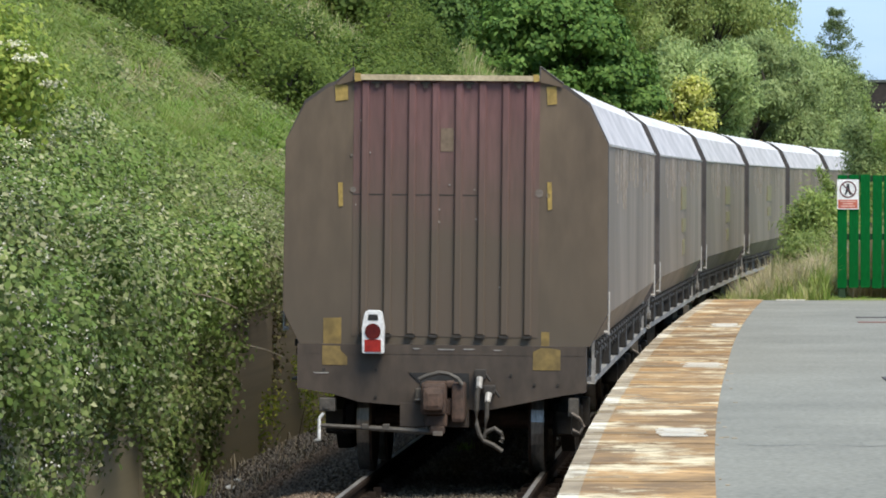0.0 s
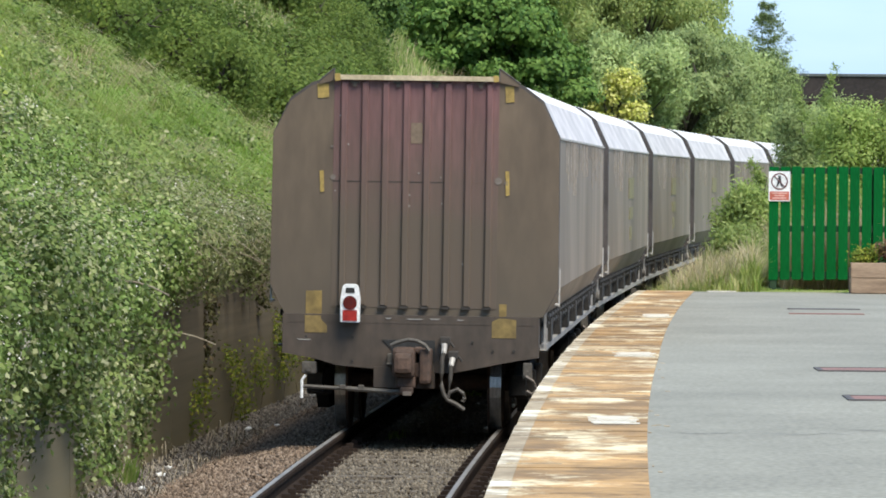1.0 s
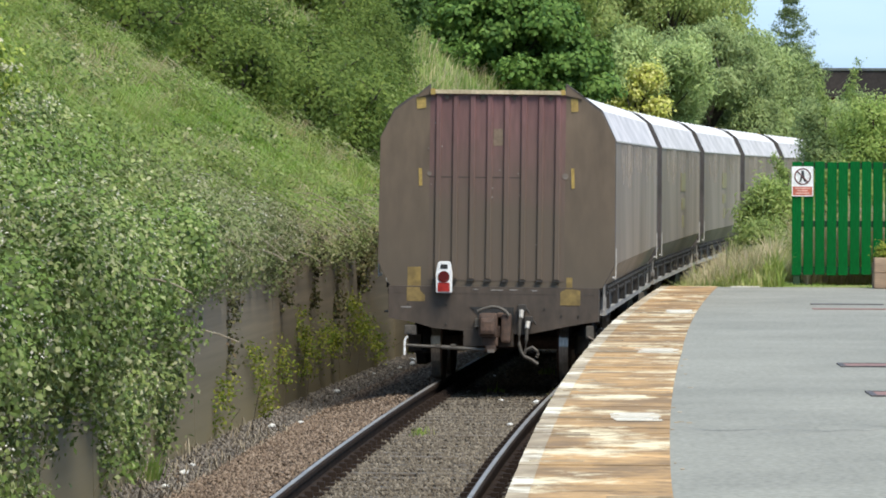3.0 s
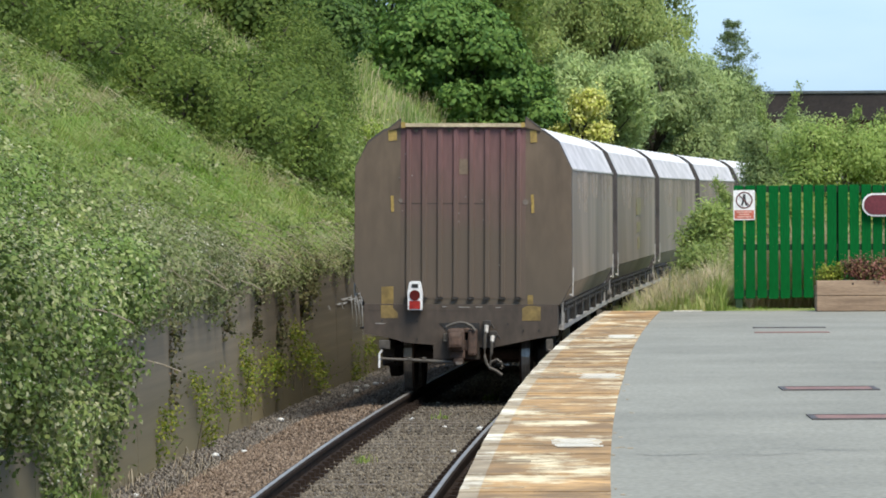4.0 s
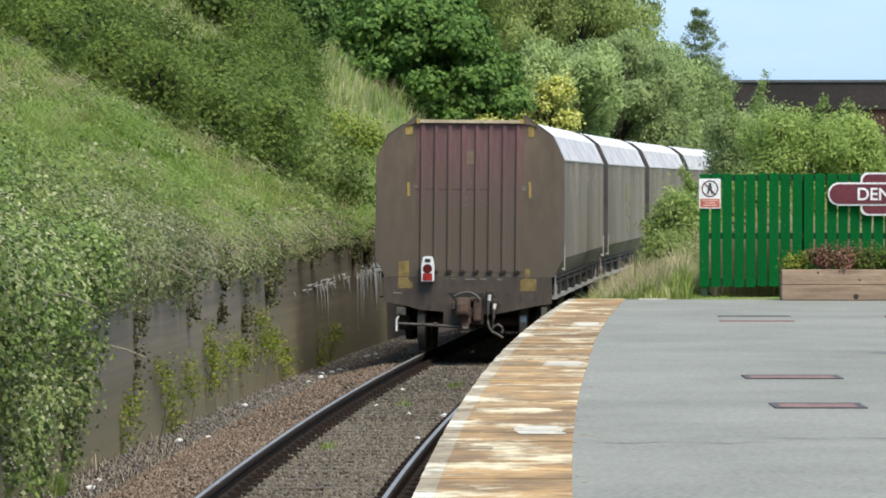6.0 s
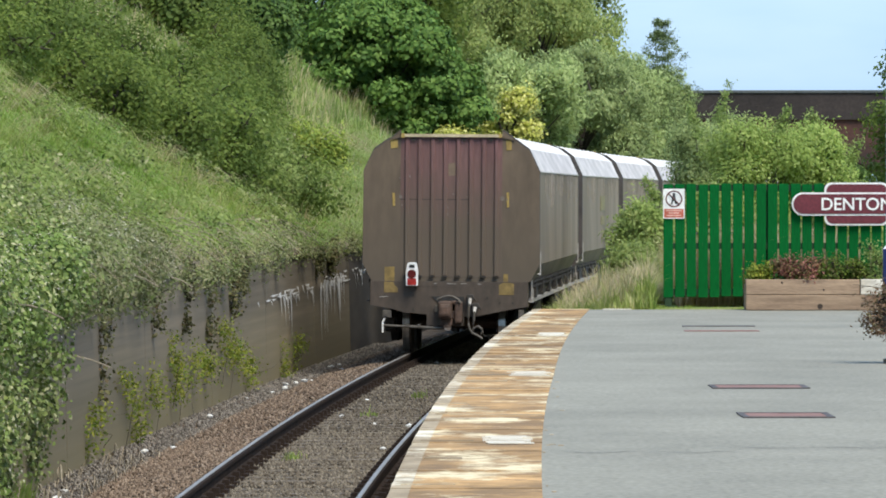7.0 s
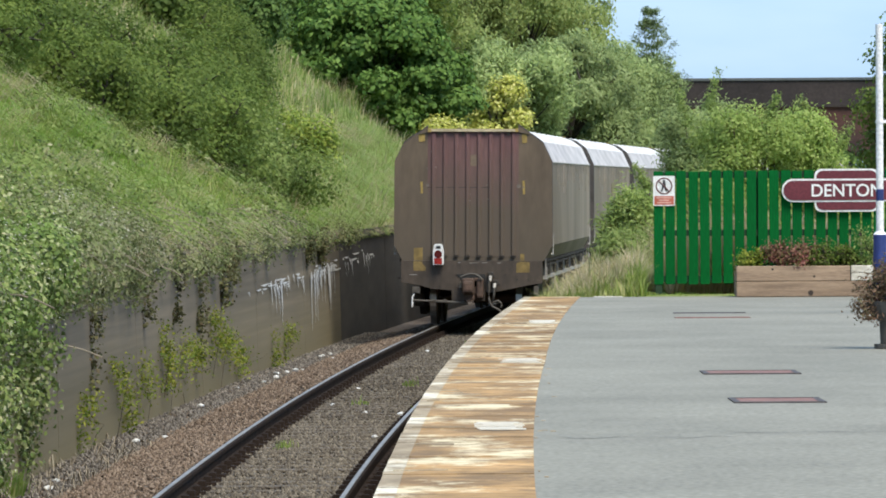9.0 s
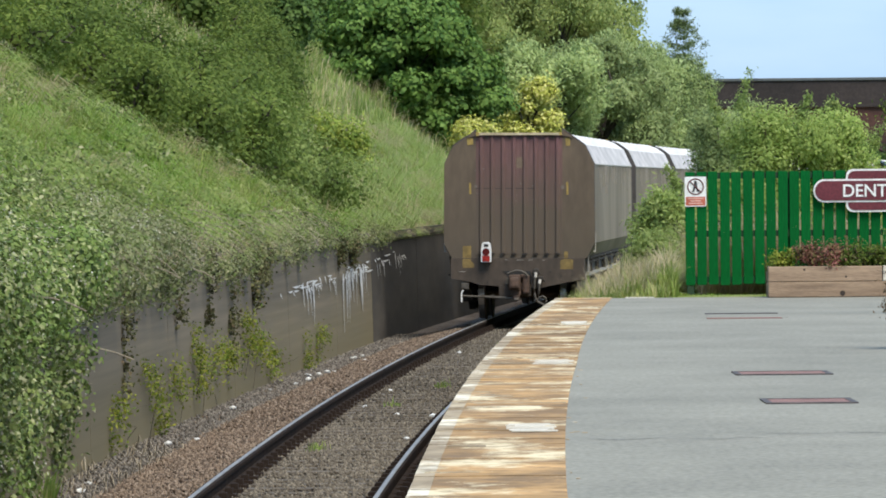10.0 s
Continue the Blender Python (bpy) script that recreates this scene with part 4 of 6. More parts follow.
    box(bm, 0.085, 0.20, -0.24, 0.1, 0.50, 0.84, 0.035)
    box(bm, 0.03, 0.10, -0.18, 0.05, 0.56, 0.70, 0.02)
    box(bm, 0.03, 0.10, -0.18, 0.05, 0.79, 0.85, 0.015)
    part("guard_arm", bm, M["rust"], C)
    bm = bmesh.new()
    box(bm, -0.14, 0.05, -0.22, 0.0, 0.46, 0.57, 0.02)
    box(bm, -0.10, 0.03, -0.24, -0.10, 0.40, 0.47, 0.02)
    part("lock_lifter", bm, M["rust"], C)
    bm = bmesh.new()
    box(bm, -0.07, 0.015, -0.255, -0.235, 0.385, 0.425, 0.006)
    part("lock_tip", bm, M["smudge"], C)
    bm = bmesh.new()
    pts = [(-0.19, 0.865), (-0.13, 0.895), (-0.02, 0.925), (0.06, 0.915), (0.14, 0.875), (0.18, 0.82)]
    pipe(bm, [(p[0], -0.26, p[1]) for p in pts], 0.019)
    part("lifting_arm", bm, M["hose"], C, "pale worn lifting arm")
    bm = bmesh.new()
    prism(bm, [(-0.295, 0.912), (-0.20, 0.825), (-0.20, 0.70), (0.22, 0.70), (0.22, 0.912)], 0.03, 0.06)
    part("striker_plate", bm, M["black"], C)
    bm = bmesh.new()
    box(bm, -0.235, -0.18, -0.05, 0.06, 0.67, 0.78, 0.01)
    tube(bm, (-0.24, -0.06, 0.68), (-0.18, -0.06, 0.68), 0.012)
    part("release_bracket", bm, M["hose"], C)
    bm = bmesh.new()
    prism(bm, [(-0.37, 0.65), (-0.37, 0.45), (0.22, 0.45), (0.22, 0.65)], 0.02, 0.3)
    part("centre_sill", bm, M["w_head"], W)
    # lever rod with a white handle
    bm = bmesh.new()
    tube(bm, (-1.05, -0.07, 0.455), (-0.62, -0.09, 0.437), 0.018)
    tube(bm, (-0.62, -0.09, 0.437), (-0.06, -0.12, 0.41), 0.024)
    for x in (-0.66, -0.48):
        box(bm, x - 0.03, x + 0.03, -0.12, -0.06, 0.43, 0.475, 0.008)
    part("lever_rod", bm, M["hose"], W)
    bm = bmesh.new()
    tube(bm, (-1.055, -0.08, 0.34), (-1.055, -0.08, 0.51), 0.015)
    tube(bm, (-1.055, -0.08, 0.51), (-1.02, -0.08, 0.56), 0.014)
    part("lever_handle", bm, M["white"], W, "white lever handle")
    for x0, x1, z0, z1 in ((-1.07, -0.93, 0.57, 0.69), (1.07, 1.16, 0.55, 0.71)):
        bm = bmesh.new()
        box(bm, x0, x1, 0.05, 0.22, z0, z1, 0.012)
        tube(bm, ((x0 + x1) / 2, 0.03, z0 + 0.05), ((x0 + x1) / 2, 0.06, z0 + 0.05), 0.03, 0.03, 10)
        part("hanger_bracket", bm, M["hose"], W, "dusty grey hanger bracket")
    bm = bmesh.new()
    pipe(bm, [(1.10, 0.02, 0.58), (1.17, 0.02, 0.54), (1.21, 0.02, 0.47), (1.17, 0.02, 0.41), (1.11, 0.02, 0.44)], 0.014)
    part("shunting_loop", bm, M["smudge"], W)
    # brake hoses: valve, pale fitting, hanging pipe with a hooked end
    for vx, vz, pts, r in ((0.318, 0.90, [(0.315, 0.81), (0.30, 0.74), (0.296, 0.60), (0.299, 0.48), (0.322, 0.40), (0.36, 0.345), (0.44, 0.31), (0.52, 0.255)], 0.021), (0.398, 0.765, [(0.388, 0.69), (0.382, 0.54), (0.364, 0.37), (0.392, 0.425), (0.452, 0.452), (0.505, 0.415), (0.521, 0.365), (0.505, 0.335)], 0.02)):
        H = new("brake_hose")
        H.parent = W
        bm = bmesh.new()
        pipe(bm, [(p[0], -0.15, p[1]) for p in pts], r)
        part("rubber_pipe", bm, M["hose"], H, "dusty grey rubber hose")
        bm = bmesh.new()
        box(bm, vx - 0.05, vx + 0.05, -0.1, 0.045, vz - 0.03, vz + 0.05, 0.014)
        tube(bm, (vx + 0.04, -0.06, vz + 0.02), (vx + 0.09, -0.06, vz - 0.05), 0.012)
        part("valve", bm, M["w_dark"], H)
        bm = bmesh.new()
        tube(bm, (vx, -0.10, vz - 0.02), (pts[0][0], -0.15, pts[0][1] - 0.02), 0.03, 0.026)
        part("fitting", bm, M["scuff"], H, "bare metal pipe fitting")
    # underframe
    for s in (-1, 1):
        bm = bmesh.new()
        box(bm, s * 1.235 - 0.05, s * 1.235 + 0.05, 0.34, L - 0.1, 0.83, 0.885)
        part("solebar", bm, M["w_grey"], W, "pale grey solebar")
        bm = bmesh.new()
        box(bm, s * 1.22 - 0.012, s * 1.22 + 0.012, 0.34, L - 0.1, 0.885, 1.145)
        part("solebar_web", bm, M["w_dark"], W)
        for i in range(7):
            yy = 1.3 + i * (L - 2.2) / 6
            bm = bmesh.new()
            box(bm, s * 1.25 - 0.03, s * 1.25 + 0.05, yy - 0.2, yy + 0.2, 0.89, 1.12)
            part("side_bracket", bm, M["w_dark"], W)
        for zp, xp in ((1.15, 1.285), (1.075, 1.27)):
            bm = bmesh.new()
            tube(bm, (s * xp, 0.3, zp), (s * xp, L - 0.1, zp), 0.02)
            for i in range(24):
                yy = 0.45 + i * (L - 0.9) / 23
                box(bm, s * xp - 0.03, s * xp + 0.024, yy - 0.05, yy + 0.05, zp - 0.032, zp + 0.03)
            part("side_pipe", bm, M["w_dark"], W, "clipped air pipe")
        for yy in (L - 0.6,):
            bm = bmesh.new()
            tube(bm, (s * 1.22, yy, 0.98), (s * 1.33, yy, 0.98), 0.07, 0.07, 14)
            tube(bm, (s * 1.33, yy, 0.98), (s * 1.345, yy, 0.98), 0.045, 0.045, 14)
            part("brake_wheel", bm, M["hose"], W)
        for yy in (0.30, LB - 0.15):
            bm = bmesh.new()
            tube(bm, (s * 1.40, yy, 1.25), (s * 1.40, yy, 1.62), 0.010)
            tube(bm, (s * 1.36, yy, 1.27), (s * 1.40, yy, 1.27), 0.015)
            tube(bm, (s * 1.36, yy, 1.61), (s * 1.40, yy, 1.61), 0.012)
            part("handrail", bm, M["w_grey"], W, "pale grey handrail")
            bm = bmesh.new()
            box(bm, s * 1.27 - 0.012, s * 1.27 + 0.012, yy - 0.012, yy + 0.012, 0.84, 1.22)
            box(bm, s * 1.27 - 0.012, s * 1.27 + 0.012, yy + 0.33, yy + 0.354, 0.84, 1.1)
            box(bm, s * 1.27 - 0.06, s * 1.27 + 0.02, yy - 0.012, yy + 0.354, 0.825, 0.845)
            part("step", bm, M["w_grey"] if s > 0 else M["w_dark"], W)
    for yy in (5.2, 8.6, 12.0):
        bm = bmesh.new()
        v = [bm.verts.new(c) for c in ((-1.1, yy - 1.5, 1.15), (1.1, yy - 1.5, 1.15), (1.1, yy + 1.5, 1.15), (-1.1, yy + 1.5, 1.15), (-0.7, yy - 0.35, 0.35), (0.7, yy - 0.35, 0.35), (0.7, yy + 0.35, 0.35), (-0.7, yy + 0.35, 0.35))]
        for f in ((0, 1, 2, 3), (4, 5, 6, 7), (0, 1, 5, 4), (1, 2, 6, 5), (2, 3, 7, 6), (3, 0, 4, 7)):
            bm.faces.new([v[j] for j in f])
        bmesh.ops.recalc_face_normals(bm, faces=bm.faces[:])
        part("discharge_hopper", bm, M["w_dark"], W)
    bm = bmesh.new()
    box(bm, -0.9, 0.9, 0.35, L - 0.1, 0.98, 1.145)
    part("underframe", bm, M["w_dark"], W)
    # bogies
    for yb in (2.35, L_WAGON - 2.9):
        B = new("bogie")
        B.parent = W
        B.location = (0, yb, 0)
        for s in (-1, 1):
            bm = bmesh.new()
            o = [(-1.35, 0.55), (-1.35, 0.36), (-0.6, 0.30), (-0.35, 0.16), (0.35, 0.16), (0.6, 0.30), (1.35, 0.36), (1.35, 0.55), (0.5, 0.72), (-0.5, 0.72)]
            a = [bm.verts.new((s * 1.0 - 0.06, y, z)) for y, z in o]
            b = [bm.verts.new((s * 1.0 + 0.06, y, z)) for y, z in o]
            bm.faces.new(a)
            bm.faces.new(b[::-1])
            for i in range(len(o)):
                j = (i + 1) % len(o)
                bm.faces.new((a[j], a[i], b[i], b[j]))
            bmesh.ops.recalc_face_normals(bm, faces=bm.faces[:])
            for yy in (-0.9, 0.9):
                box(bm, s * 1.0 - 0.12, s * 1.0 + 0.14, yy - 0.15, yy + 0.15, 0.32, 0.60, 0.03)
            for k in range(3):
                tube(bm, (s * 1.0, -0.18 + 0.18 * k, 0.2), (s * 1.0, -0.18 + 0.18 * k, 0.6), 0.07, 0.07, 10)
            part("side_frame", bm, M["w_dark"], B)
        bm = bmesh.new()
        box(bm, -0.95, 0.95, -0.2, 0.2, 0.45, 0.95, 0.03)
        part("bolster", bm, M["w_dark"], B)
        for yy in (-0.9, 0.9):
            bm = bmesh.new()
            tube(bm, (-1.0, 0, 0), (1.0, 0, 0), 0.08, 0.08, 12)
            for s in (-1, 1):
                tube(bm, (s * 0.685, 0, 0), (s * 0.71, 0, 0), 0.49, 0.485, 28)
                tube(bm, (s * 0.71, 0, 0), (s * 0.82, 0, 0), 0.465, 0.455, 28)
            bm.normal_update()
            for f in bm.faces:
                if abs(f.normal.x) < 0.5 and abs(f.calc_center_median().x) > 0.72 and f.calc_center_median().yz.length > 0.3:
                    f.material_index = 1
            w = part("wheelset", bm, [M["rust"], M["steel"]], B, "worn steel wheelset")
            w.location = (0, yy, 0.46)
    return W


def build_tail_lamp():
    T = new("tail_lamp")
    tagged(T, "white portable tail lamp with dark red lens and red reflector", "tail lamp")
    bm = bmesh.new()
    out = [(-0.092, 0.0), (0.092, 0.0), (0.095, 0.22), (0.075, 0.345), (0.055, 0.37), (-0.055, 0.37), (-0.075, 0.345), (-0.095, 0.22)]
    prism(bm, out, -0.14, 0.0)
    bmesh.ops.bevel(bm, geom=bm.edges[:], offset=0.008, segments=2, affect="EDGES")
    part("case", bm, M["white"], T)
    bm = bmesh.new()
    disc(bm, 0, -0.139, 0.19, 0.068, 0.012, 24)
    part("lens", bm, M["dark_red"], T, "dark red lens")
    bm = bmesh.new()
    prism(bm, [(-0.07, 0.016), (0.07, 0.016), (0.07, 0.12), (-0.07, 0.12)], -0.145, -0.139)
    part("reflector", bm, M["red"], T, "bright red reflector")
    bm = bmesh.new()
    prism(bm, [(-0.045, 0.285), (0.045, 0.285), (0.04, 0.335), (-0.04, 0.335)], -0.144, -0.139)
    part("handle_opening", bm, M["black"], T)
    return T


def sway_at(t):
    """The train leans a little from side to side on the curve."""
    return -0.047 + 0.027 * min(1.0, t / 3.0) - 0.07 * max(0.0, (t - 4.5) / 4.5)


def train_pose(s, t):
    """The wagon whose rear end has come to s along the line."""
    sway = sway_at(t)
    p, q = along(s + 2.35, sway, RAIL), along(s + 15.0, sway, RAIL)
    d = q - p
    o = p - d.normalized() * 2.35
    return Matrix.Translation(o) @ pose(0, 0, 0, 0, 0.45, -math.degrees(math.atan2(d.x, d.y)))


def rear_at(t):
    return 46.9 + 6.02 * t - 0.060 * t * t


WAGONS = []
N_WAGONS = 8


def build_train():
    w = build_wagon()
    WAGONS.append(w)
    for i in range(1, N_WAGONS):
        c = copy_thing(w, Matrix())
        WAGONS.append(c)
        for o in [o for o in c.children if o.name.startswith(("gusset_edge", "corner_plate", "smudge"))]:
            bpy.data.objects.remove(o)
        # the neighbouring wagon's shade is put into a dark end plate colour
        for o in c.children:
            if o.name.startswith("end_plate"):
                o.data = o.data.copy()
                o.data.materials[0] = M["w_edge"]
                o["label"] = "end plate darkened for the shade between wagons"
    for o in [o for o in w.children if o.name.startswith("side_lettering")]:
        bpy.data.objects.remove(o)
    tagged(w, "rearmost coal hopper wagon, dusty brown ribbed end with faded maroon panel")
    WAGONS.append(build_tail_lamp())


# ---------------- vegetation ----------------
def foliage(name, label, category, base, lumps, n, leaf, material, seed, trunks=(), hang=0.0, clump=0.16, per=14, extra=None, group="", limbs=True, stem=1.0):
    """A bush or tree: tapered stems and a crown of separate leaves; lumps are relative to base."""
    rng = np.random.default_rng(seed)
    T = new(name)
    T.location = base
    tagged(T, label, category, group)
    bm = bmesh.new()
    rr = random.Random(seed)
    zc = stem * max(l[2] for l in lumps)
    tr = list(trunks) or [(0.0, 0.0, 0.06 + 0.012 * zc)]
    for x, y, r in tr:
        pts = [Vector((x, y, -0.4))]
        for k in range(4):
            pts.append(Vector((x + rr.uniform(-0.12, 0.12) * (k + 1), y + rr.uniform(-0.12, 0.12) * (k + 1), zc * (k + 1) / 4.0)))
        for k in range(4):
            tube(bm, pts[k], pts[k + 1], r * (1 - k * 0.22), r * (1 - (k + 1) * 0.22), 7)
    for l in (lumps if limbs else []):
        a = Vector((tr[0][0], tr[0][1], l[2] * 0.45))
        tube(bm, a, (l[0], l[1], l[2] + l[5] * 0.5), tr[0][2] * 0.45, 0.012, 5)
        for k in range(3):
            d = Vector((rr.uniform(-1, 1) * l[3], rr.uniform(-1, 1) * l[4], rr.uniform(-0.3, 0.9) * l[5])) * 0.8
            tube(bm, (l[0], l[1], l[2]), Vector(l[:3]) + d, 0.018, 0.006, 4)
    part("trunk", bm, M["bark"], T)
    p, nn = crown_points(rng, lumps, n, clump, per)
    q = leaf_quads(rng, p, nn, leaf[0], leaf[1], hang)
    link_mesh("crown", poly_mesh("crown", q, 4), material, T)
    if extra:
        m2, n2, lf2, cl2, nm2 = extra
        p, nn = crown_points(rng, [(l[0], l[1], l[2] + 0.04, l[3] * 1.04, l[4] * 1.04, l[5] * 1.04) for l in lumps], n2, cl2, 10)
        link_mesh(nm2, poly_mesh(nm2, leaf_quads(rng, p, nn, lf2[0], lf2[1]), 4), m2, T)
    return T


def lumps_in(rng, n, sx, sy, z0, z1, r0, r1):
    out = []
    for i in range(n):
        a, d = rng.uniform(0, 6.28), rng.uniform(0.1, 1) ** 0.5
        t = rng.random()
        taper = 1.0 - 0.55 * max(0.0, t - 0.35)
        r = rng.uniform(r0, r1)
        out.append((math.cos(a) * d * sx * taper, math.sin(a) * d * sy * taper, z0 + (z1 - z0) * t, r, r, r * 0.85))
    return out


def on_bank(y, off):
    p = along(y, off, bank_z(off))
    return p


def build_grass():
    rng = np.random.default_rng(21)

    def scatter(name, label, n, ya, yb, oa, ob, keep, h, w, lean, side, material, dz=0.0, zf=bank_z, droop=0.0):
        yy = rng.uniform(ya, yb, n)
        oo = rng.uniform(oa, ob, n)
        k = np.array([keep(a, b) for a, b in zip(yy, oo)])
        yy, oo = yy[k], oo[k]
        p = np.array([along(a, b, zf(b) - 0.05 + dz + (swell(a, b) if b < 0 else 0.0)) for a, b in zip(yy, oo)])
        tagged(link_mesh(name, blade_mesh(name, blades(rng, p, h, w, lean, side, droop)), material), label, "grass", kind="stuff")

    open_slope = lambda y, o: True
    front = lambda y, o: -o < 2.9 + (96 - y) * 0.24
    scatter("bank_grass", "long green summer grass on the cutting side", 135000, 48, 98, -8.5, -2.8, front, 0.46, 0.014, 0.35, (0.75, -0.3, 0), M["grass"])
    yy, oo = rng.uniform(44, 98, 90000), rng.uniform(-8.5, -2.8, 90000)
    k = np.array([front(u, v) and noise.noise((u * 0.35, v * 0.7, 8)) + (66 - u) * 0.02 > -0.15 for u, v in zip(yy, oo)])
    p = np.array([along(u, v, bank_z(v) + swell(u, v)) for u, v in zip(yy[k], oo[k])])
    p[:, 2] += rng.uniform(0.0, 0.42, len(p)) ** 1.0
    nn = unit(rng.normal(size=p.shape) * 0.6 + np.array([0.4, -0.4, 0.8]))
    tagged(link_mesh("bank_weeds", poly_mesh("bank_weeds", leaf_quads(rng, p, nn, 0.075, 0.04), 4), M["sallow"]), "leafy green weeds among the bank grass", "weeds", kind="stuff")
    scatter("dry_bank_grass", "pale seeding grass stems on the cutting side", 46000, 50, 98, -8.5, -2.8, lambda y, o: front(y, o) and noise.noise((y * 0.3, o * 0.8, 3)) > -0.08, 0.48, 0.008, 0.15, (0.8, -0.3, 0), M["straw"])
    tousled = lambda y, o: front(y, o) and noise.noise((y * 0.55, o * 1.5, 14)) > 0.12
    scatter("tall_bank_grass", "long tousled grass clumps on the cutting side", 60000, 50, 98, -8.5, -2.8, tousled, 0.6, 0.013, 0.25, (0.8, -0.4, 0), M["grass"], droop=0.55)
    hay = lambda y, o: front(y, o) and noise.noise((y * 0.7, o * 1.2, 44)) > 0.25
    scatter("tall_bank_grass", "bleached arching hay stems on the cutting side", 15000, 56, 98, -8.5, -2.8, hay, 0.5, 0.011, 0.25, (0.9, -0.4, 0), M["dead_grass"], droop=0.6)
    yy, oo = rng.uniform(52, 98, 60000), rng.uniform(-8.5, -2.8, 60000)
    k = np.array([front(u, v) and noise.noise((u * 0.5, v * 1.3, 31)) > 0.22 for u, v in zip(yy, oo)])
    p = np.array([along(u, v, bank_z(v) + swell(u, v)) for u, v in zip(yy[k], oo[k])])
    p[:, 2] += rng.uniform(0.05, 0.6, len(p))
    nn = unit(rng.normal(size=p.shape) * 0.6 + np.array([0.4, -0.4, 0.8]))
    tagged(link_mesh("bank_weeds", poly_mesh("bank_weeds", leaf_quads(rng, p, nn, 0.085, 0.045), 4), M["bramble"]), "dark leafy weeds in clumps on the bank", "weeds", kind="stuff")
    edge = lambda y, o: abs(-o - (2.75 + (96 - y) * 0.24) + 0.5 * noise.noise((y * 0.3, 0, 5))) < 0.42
    scatter("dry_bank_grass", "dead brown grass below the shrubs on the bank", 60000, 66, 98, -9.5, -2.8, edge, 0.6, 0.009, 0.45, (0.9, -0.3, 0), M["dead_grass"], droop=0.35)
    scatter("bank_grass", "pale green grass on the far cutting side", 42000, 94, 160, -12, -2.8, open_slope, 0.5, 0.02, 0.4, (0.75, -0.3, 0), M["sallow"])
    scatter("dry_bank_grass", "pale seeding grass on the far cutting side", 8000, 96, 150, -10, -2.8, open_slope, 0.75, 0.014, 0.5, (0.75, -0.3, 0), M["straw"])
    # tussocks: blades fanning out and drooping from one root, in swirls over the slope
    for name, label, n, per, ya, yb, h, wd, material, seed, lim in (("grass_tussocks", "drooping green grass tussocks on the cutting side", 900, 42, 54, 99, 0.52, 0.013, M["grass"], 61, -0.2), ("grass_tussocks", "bleached grass tussocks on the cutting side", 520, 36, 56, 99, 0.5, 0.009, M["straw"], 62, -0.02), ("grass_tussocks", "pale grey-green tussocks on the far cutting side", 900, 30, 97, 138, 0.6, 0.015, M["sallow"], 63, -0.3), ("grass_tussocks", "bleached tussocks on the far cutting side", 380, 30, 97, 134, 0.55, 0.012, M["straw"], 64, -0.1)):
        far = ya > 90
        yy, oo = rng.uniform(ya, yb, n), rng.uniform(-6.2 if far else -8.5, -2.85, n)
        k = np.array([(far or front(u, v)) and noise.noise((u * 0.22, v * 0.6, seed)) > lim for u, v in zip(yy, oo)])
        root = np.array([along(u, v, bank_z(v) + swell(u, v) - 0.03) for u, v in zip(yy[k], oo[k])])
        m = len(root)
        lean = rng.normal(size=(m, 3)) * 0.45 + np.array([0.15, -0.12, 0.0])
        out = rng.normal(size=(m * per, 3)) * 0.45 + np.repeat(lean, per, 0)
        out[:, 2] = 0
        p = np.repeat(root, per, 0) + out * 0.14
        hh = (h * rng.uniform(0.6, 1.25, m * per) * np.repeat(rng.uniform(0.6, 1.2, m), per))[:, None]
        side = unit(np.stack([-out[:, 1], out[:, 0], np.zeros(m * per)], 1) + rng.normal(size=(m * per, 3)) * 0.1) * wd * 0.5
        mid = p + np.array([0, 0, 0.62]) * hh + out * hh * 0.45
        tip = p + np.array([0, 0, 0.62]) * hh * (1.0 - 0.5 * np.linalg.norm(out, axis=1, keepdims=True)) + out * hh * 1.05
        tagged(link_mesh(name, blade_mesh(name, np.stack([p - side, p + side, mid + side * 0.8, tip, mid - side * 0.8], 1)), material), label, "grass", kind="stuff")
    for name, label, n, per, material, seed, lim in (("weed_mounds", "leafy nettle and dock mounds on the cutting side", 420, 130, M["sallow"], 71, -0.12), ("weed_mounds", "dark leafy weed mounds on the cutting side", 300, 130, M["shrub"], 72, 0.0)):
        yy, oo = rng.uniform(52, 98, n), rng.uniform(-8.5, -2.9, n)
        k = np.array([front(u, v) and noise.noise((u * 0.2, v * 0.5, seed)) > lim for u, v in zip(yy, oo)])
        root = np.array([along(u, v, bank_z(v) + swell(u, v) + 0.1) for u, v in zip(yy[k], oo[k])])
        d = unit(rng.normal(size=(len(root) * per, 3)))
        d[:, 2] = np.abs(d[:, 2])
        p = np.repeat(root, per, 0) + d * np.array([0.42, 0.55, 0.36]) * (rng.uniform(0.5, 1.0, len(d)) ** 0.4 * np.repeat(rng.uniform(0.5, 1.1, len(root)), per))[:, None]
        tagged(link_mesh(name, poly_mesh(name, leaf_quads(rng, p, unit(d + rng.normal(size=d.shape) * 0.4 + np.array([0.1, -0.2, 0.5])), 0.085, 0.05), 4), material), label, "weeds", kind="stuff")
    # grass hanging over the wall
    scatter("overhanging_grass", "dry grass hanging over the wall top", 17000, 56, 118, -3.4, -2.74, open_slope, 0.40, 0.012, 0.6, (0.9, -0.2, 0), M["straw"], droop=0.45)
    scatter("overhanging_grass", "green grass hanging over the wall top", 24000, 56, 122, -3.4, -2.74, open_slope, 0.32, 0.016, 0.6, (0.9, -0.2, 0), M["grass"], droop=0.5)
